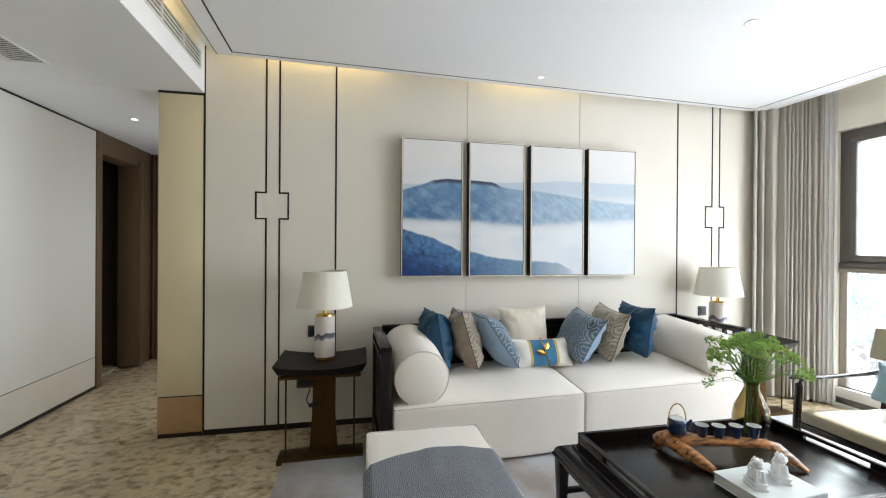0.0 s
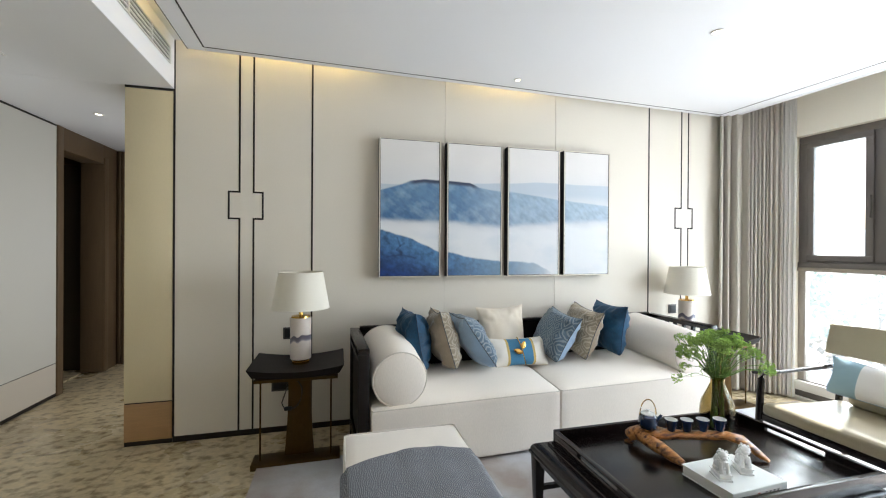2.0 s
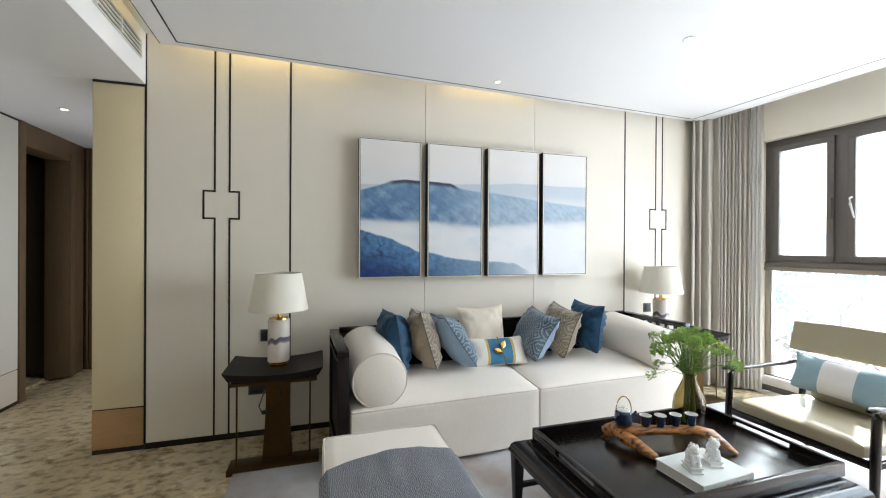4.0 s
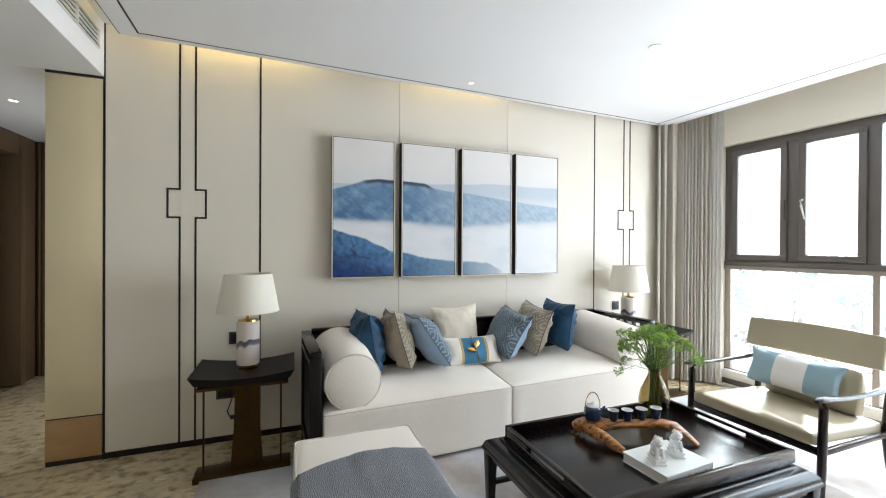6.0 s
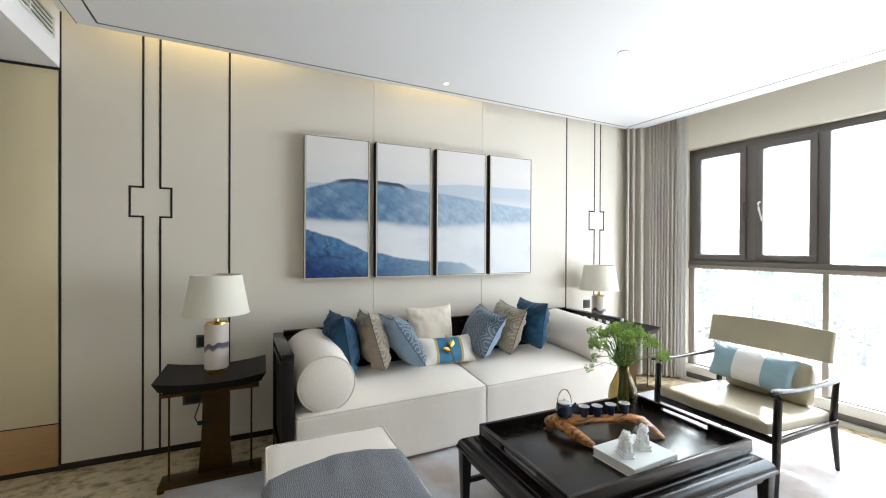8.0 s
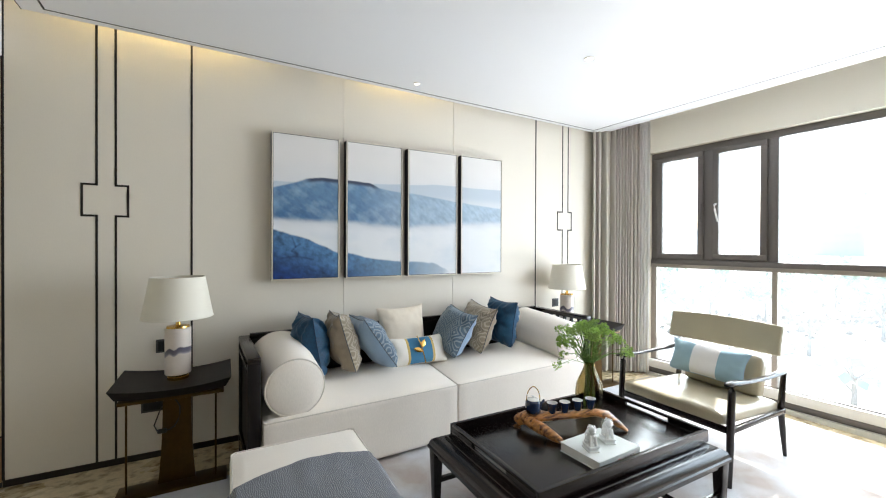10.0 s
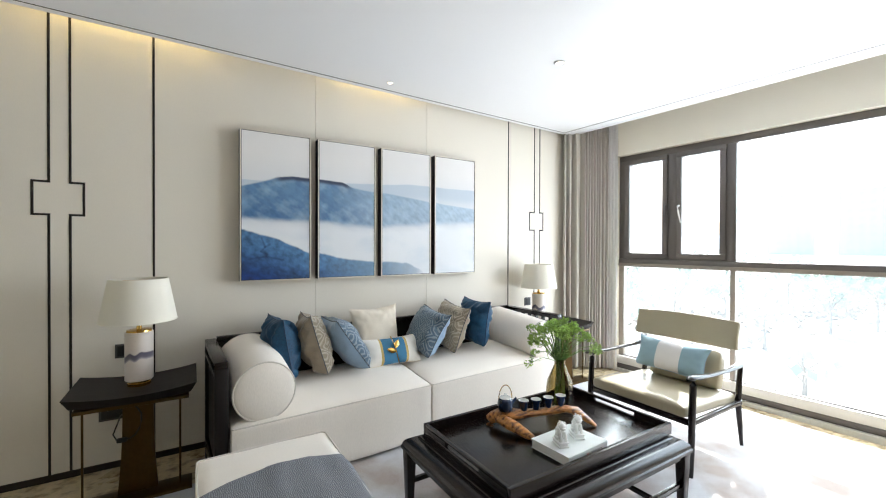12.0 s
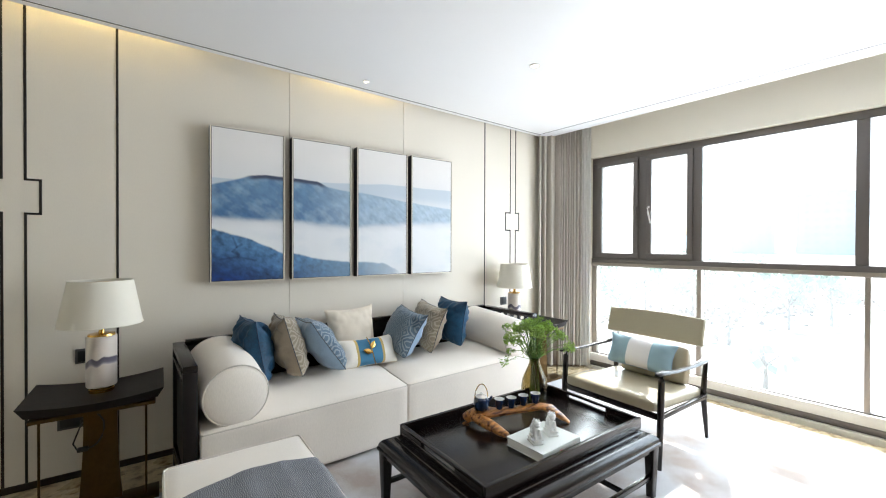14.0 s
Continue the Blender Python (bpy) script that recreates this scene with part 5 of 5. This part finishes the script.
statuette(1.495, 1.275, 0.4412, -20, 1)
statuette(1.625, 1.290, 0.4412, -24, -1)

# vase with greenery
VX, VY, VZ = 1.978, 1.715, 0.397
vase = thing("vase", (VX, VY, VZ), "smoky olive glass bottle vase with water", "vase")
outer = [(0.0, VZ), (0.066, VZ), (0.075, VZ + 0.006), (0.081, VZ + 0.035), (0.084, VZ + 0.085), (0.075, VZ + 0.145), (0.050, VZ + 0.20), (0.034, VZ + 0.24), (0.033, VZ + 0.265), (0.038, VZ + 0.278)]
inner = [(max(0.0, r - 0.004), max(z, VZ + 0.007)) for r, z in outer][::-1]
part("glass_body", lathe(outer + inner, VX, VY, 40), M_AMBER, vase, smooth=60).visible_shadow = False

plant = thing("bouquet", (VX, VY, VZ + 0.02), "fresh green flowering umbel stems in the vase", "plant")
rnd = random.Random(11)
stems, blooms, leaves = bmesh.new(), [], bmesh.new()


def umbel(c, size, way, rng):
    """Domed head of small bud clusters on short rays."""
    b = bmesh.new()
    way = way.normalized()
    for _ in range(16):
        d = Vector((rng.gauss(0, 1), rng.gauss(0, 1), rng.gauss(0, 1))).normalized()
        if d.dot(way) < -0.1:
            d -= 2 * d.dot(way) * way
        q = Vector(c) + d * size * rng.uniform(0.7, 1.0) - way * size * 0.3
        for _ in range(3):
            r = size * rng.uniform(0.10, 0.2)
            ellipsoid(q + Vector((rng.gauss(0, 1), rng.gauss(0, 1), rng.gauss(0, 1))) * size * 0.16, (r, r, r * 0.85), b, 1)
    return b


ALONG = [(-0.30, -0.03, 0.015), (-0.25, 0.0, 0.14), (-0.22, 0.02, 0.20), (0.27, -0.07, 0.02), (0.30, -0.05, 0.05), (0.24, 0.05, 0.08), (-0.20, 0.02, 0.06), (0.21, -0.1, 0.04)]
for i in range(50):
    az = rnd.uniform(0, 2 * math.pi)
    out = 0.20 * math.sqrt(rnd.random())
    hh = 0.075 + 0.165 * math.sqrt(max(0.0, 1 - (out / 0.225) ** 2)) * rnd.uniform(0.72, 1.05)
    tip = Vector((VX + out * math.cos(az) - 0.01, VY + out * math.sin(az) * 0.85, VZ + 0.27 + hh))
    if i < len(ALONG):
        tip = Vector((VX, VY, VZ + 0.285)) + Vector(ALONG[i])
    a0 = rnd.uniform(0, 6.28)
    flat = Vector((tip.x - VX, tip.y - VY, 0))
    side = flat.normalized() * 0.022
    p0 = Vector((VX + 0.034 * math.cos(a0), VY + 0.034 * math.sin(a0), VZ + 0.012))
    p1 = Vector((VX, VY, VZ + 0.265)) + side
    p2 = p1.lerp(tip, 0.5) + Vector((0, 0, 0.03))
    if i % 3 == 0:
        sweep([p0, p0.lerp(p1, 0.5), p1], [0.0030, 0.0030, 0.0026], 6, stems)
    sweep([p1, p2, tip], [0.0026, 0.002, 0.0012], 6, stems)
    for k in range(3):
        off = Vector((rnd.gauss(0, 1), rnd.gauss(0, 1), rnd.gauss(0.1, 0.7))).normalized() * (rnd.uniform(0.022, 0.036) if k else 0.004)
        if k:
            sweep([p2.lerp(tip, 0.7), tip + off], [0.0012, 0.0008], 5, stems)
        blooms.append((tip + off, rnd.uniform(0.014, 0.019) if k else rnd.uniform(0.021, 0.029), tip + off - p2))
    for _ in range(5):
        q = p1.lerp(tip, rnd.uniform(0.1, 0.95)) + Vector((rnd.gauss(0, 0.014), rnd.gauss(0, 0.014), rnd.uniform(0, 0.035)))
        d = Vector((rnd.gauss(0, 1), rnd.gauss(0, 1), rnd.gauss(0.5, 0.6))).normalized()
        s_ = d.cross(Vector((0, 0, 1))).normalized() * rnd.uniform(0.003, 0.006)
        L = rnd.uniform(0.02, 0.045)
        vs = [leaves.verts.new(k) for k in (q, q + d * L * 0.4 + s_, q + d * L + Vector((0, 0, -0.006)), q + d * L * 0.4 - s_)]
        leaves.faces.new(vs)
part("greenery", stems, M_STEM, plant, smooth=60)["kind"] = "stuff"
part("foliage", leaves, M_LEAF, plant, smooth=0)["kind"] = "stuff"
for c, s_, way in blooms:
    part("flower_head", umbel(c, s_, way, rnd), M_LEAF, plant)

# ---------------------------------------------------------------- armchair
ch = thing("armchair", (2.88, 1.55, 0), "low armchair with dark lacquered frame and cream olive leather", "armchair")
for y, s_ in ((1.195, 1), (1.905, -1)):
    part("front_leg", sweep([(2.515, y, 0.0085), (2.520, y, 0.20), (2.525, y, 0.36), (2.535, y, 0.56), (2.545, y + 0.004 * s_, 0.592)], [0.013, 0.018, 0.021, 0.019, 0.017], 14), M_CHAIRWOOD, ch)
    part("back_leg", sweep([(3.225, y + 0.02 * s_, 0.0085), (3.195, y + 0.02 * s_, 0.17), (3.165, y + 0.02 * s_, 0.335), (3.185, y + 0.02 * s_, 0.48), (3.205, y + 0.02 * s_, 0.585)], [0.011, 0.016, 0.019, 0.017, 0.015], 14), M_CHAIRWOOD, ch)
    part("arm", sweep([(2.475, y, 0.602), (2.50, y, 0.606), (2.56, y + 0.002 * s_, 0.604), (2.70, y - 0.006 * s_, 0.590), (2.90, y - 0.016 * s_, 0.588), (3.08, y - 0.012 * s_, 0.592), (3.20, y + 0.004 * s_, 0.606), (3.232, y + 0.006 * s_, 0.609)],
                         [0.013, 0.022, 0.026, 0.020, 0.020, 0.024, 0.026, 0.016], 16, None, 0.55), M_CHAIRWOOD, ch)
    part("side_rail", box(2.53, 3.17, y - 0.012 + 0.008 * s_, y + 0.012 + 0.008 * s_, 0.315, 0.345, 0.004), M_CHAIRWOOD, ch)
part("front_rail", box(2.513, 2.537, 1.216, 1.884, 0.315, 0.352, 0.004), M_CHAIRWOOD, ch)
part("rear_rail", box(3.155, 3.178, 1.236, 1.864, 0.315, 0.345, 0.004), M_CHAIRWOOD, ch)
b = cushion_block(2.50, 3.16, 1.222, 1.878, 0.348, 0.425, 0.012, 0.026)
for v in b.verts:
    v.co.z -= 0.04 * (v.co.x - 2.50) / 0.66 - 0.005
part("seat", b, M_LEATHER, ch, "padded leather seat")


def back_fn(u, v):
    y = 1.235 + 0.73 * u
    curve = 0.05 * (1 - (2 * u - 1) ** 2)
    return (3.165 + curve + 0.05 * v, y, 0.665 + 0.205 * v - 0.008 * (2 * u - 1) ** 2 * (1 if v > 0.5 else -1))


b = sheet(back_fn, 24, 8, -0.034)
bmesh.ops.bevel(b, geom=[e for e in b.edges if e.calc_face_angle(0) > 0.9], offset=0.010, segments=3, profile=0.5, affect="EDGES")
part("backrest", b, M_LEATHER, ch, "curved leather back band")
part("back_cushion", placed(cushion_block(-0.05, 0.05, -0.24, 0.24, 0, 0.26, 0.0, 0.035, 10), pose(3.06, 1.52, 0.400, 0, 14, 0)), M_LEATHER, ch, "leather lower back pad")
pm = pose(2.975, 1.570, 0.580, 0, 0, 90 + 3) @ pose(0, 0, 0, 22, 0, 0) @ pose(0, 0, 0, 0, 0, 180) @ pose(0, 0, 0, 0, 2, 0)
pillow("lumbar_cushion", (0.50, 0.225), 0.11, M_CHAIRPILLOW, M_PALEBLUE, pm, "pale blue and white striped oblong cushion on the armchair", group="chair cushions", seed=20, pinch=0.09, wrinkle=0.005)

# ---------------------------------------------------------------- outside
GZ = -7.0
ground = solid("ground", sheet(lambda u, v: (4.6 + 2400 * u ** 2.0, -1500 + 3000 * v, GZ), 30, 30), M_GROUND, "pale sandy open ground outside", "ground", kind="structure")


def road_fn(u, v):
    x = 22 + 150 * u
    return (x, 20 - 34 * u + 10 * math.sin(u * 3) + (v - 0.5) * (8 + 10 * u), GZ + 0.05)


road = solid("road", sheet(road_fn, 30, 2, 0.04), M_ROAD, "pale curving concrete road outside", "road", kind="structure")
rnd = random.Random(3)


def tree(x, y, h, dense):
    t = thing("tree", (x, y, GZ), "small green tree on the open ground, haze in its colour", "tree", "trees outside")
    tr = sweep([(x, y, GZ), (x + 0.1, y, GZ + h * 0.35), (x, y + 0.1, GZ + h * 0.75)], [0.16, 0.11, 0.04], 7)
    cr = bmesh.new()
    for k in range(7):
        a = rnd.uniform(0, 6.28)
        e = Vector((x + h * 0.28 * math.cos(a), y + h * 0.28 * math.sin(a), GZ + h * rnd.uniform(0.6, 0.95)))
        sweep([(x, y, GZ + h * rnd.uniform(0.3, 0.6)), e], [0.06, 0.02], 5, tr)
        for _ in range(dense):
            q = e + Vector((rnd.gauss(0, 1), rnd.gauss(0, 1), rnd.gauss(0, 0.8))) * h * 0.10
            n1 = Vector((rnd.gauss(0, 1), rnd.gauss(0, 1), rnd.gauss(0, 1))).normalized() * 0.34
            n2 = n1.cross(Vector((rnd.gauss(0, 1), rnd.gauss(0, 1), rnd.gauss(0, 1)))).normalized() * 0.26
            cr.faces.new([cr.verts.new(q + n1), cr.verts.new(q + n2), cr.verts.new(q - n1), cr.verts.new(q - n2)])
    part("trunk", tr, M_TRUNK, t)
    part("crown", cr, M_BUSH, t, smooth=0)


for x, y, h, d in ((38, 26, 5, 10), (45, 24, 6, 12), (52, 22, 5, 26), (60, 24, 6, 8), (64, 20, 7, 34), (40, 14, 5, 8), (52, 13, 5, 34), (58, 11, 5.5, 44), (70, 16, 6, 30), (33, 20, 4, 8), (28, 8, 3.2, 2), (75, 30, 8, 30), (80, 40, 8, 30), (48, 32, 6, 16)):
    tree(x, y, h, d)
bush = bmesh.new()
for _ in range(900):
    u = rnd.random()
    q = Vector((34 + 60 * u + rnd.gauss(0, 2), 22 - 8 * u + rnd.gauss(0, 3.5), GZ + rnd.uniform(0, 0.9)))
    n1 = Vector((rnd.gauss(0, 1), rnd.gauss(0, 1), rnd.gauss(0, 1))).normalized() * 0.4
    n2 = n1.cross(Vector((0.3, 0.2, 1))).normalized() * 0.3
    bush.faces.new([bush.verts.new(q + n1), bush.verts.new(q + n2), bush.verts.new(q - n1), bush.verts.new(q - n2)])
solid("scrub", bush, M_TRUNK, "dry brown scrub beside the road", "scrub", kind="stuff", smooth=0)


def tower(x, y, w, d, h):
    t = thing("apartment_building", (x, y, GZ), "distant apartment block, haze in its pale colour", "building", "distant apartment blocks")
    # Walls and windows nearly alike in colour, to imitate haze.
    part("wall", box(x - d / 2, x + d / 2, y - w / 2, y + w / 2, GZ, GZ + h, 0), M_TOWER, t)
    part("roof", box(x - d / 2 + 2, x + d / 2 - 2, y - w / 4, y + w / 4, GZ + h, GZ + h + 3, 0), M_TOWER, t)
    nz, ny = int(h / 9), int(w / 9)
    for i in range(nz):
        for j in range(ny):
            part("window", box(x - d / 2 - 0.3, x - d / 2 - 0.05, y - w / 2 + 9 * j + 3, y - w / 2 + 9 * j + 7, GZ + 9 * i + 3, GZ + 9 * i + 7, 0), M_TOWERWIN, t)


for x, y, w, d, h in ((620, 190, 44, 20, 70), (640, 122, 60, 20, 72), (650, 60, 40, 20, 66), (600, 10, 50, 20, 60)):
    tower(x, y, w, d, h)
hill = solid("hill", sheet(lambda u, v: (900 + 500 * v, -500 + 1900 * u, GZ + math.sin(math.pi * v) * (60 + 55 * noise.noise((u * 5, 0, 2)) + 30 * noise.noise((u * 13, v, 4)))), 60, 10), M_HILL, "low hills on the horizon, haze in their pale colour", "hill", kind="structure")

# ---------------------------------------------------------------- floor tiles
tile_me = None
step = 1.15
nx, ny = int((XW - XL) / step) + 1, int((5.4 - YB) / step) + 1
for i in range(nx):
    for j in range(ny):
        x, y = XL + i * step, YB + j * step
        x1, y1 = min(x + step, XW + 0.0), min(y + step, 5.41)
        if x1 - x < 0.05 or y1 - y < 0.05 or (x > -1.2 and y > YW):
            continue
        part("tile", box(x + 0.0008, x1 - 0.0008, y + 0.0008, y1 - 0.0008, -0.0195, 0.0, 0.0008, 1), M_STONE, floor)
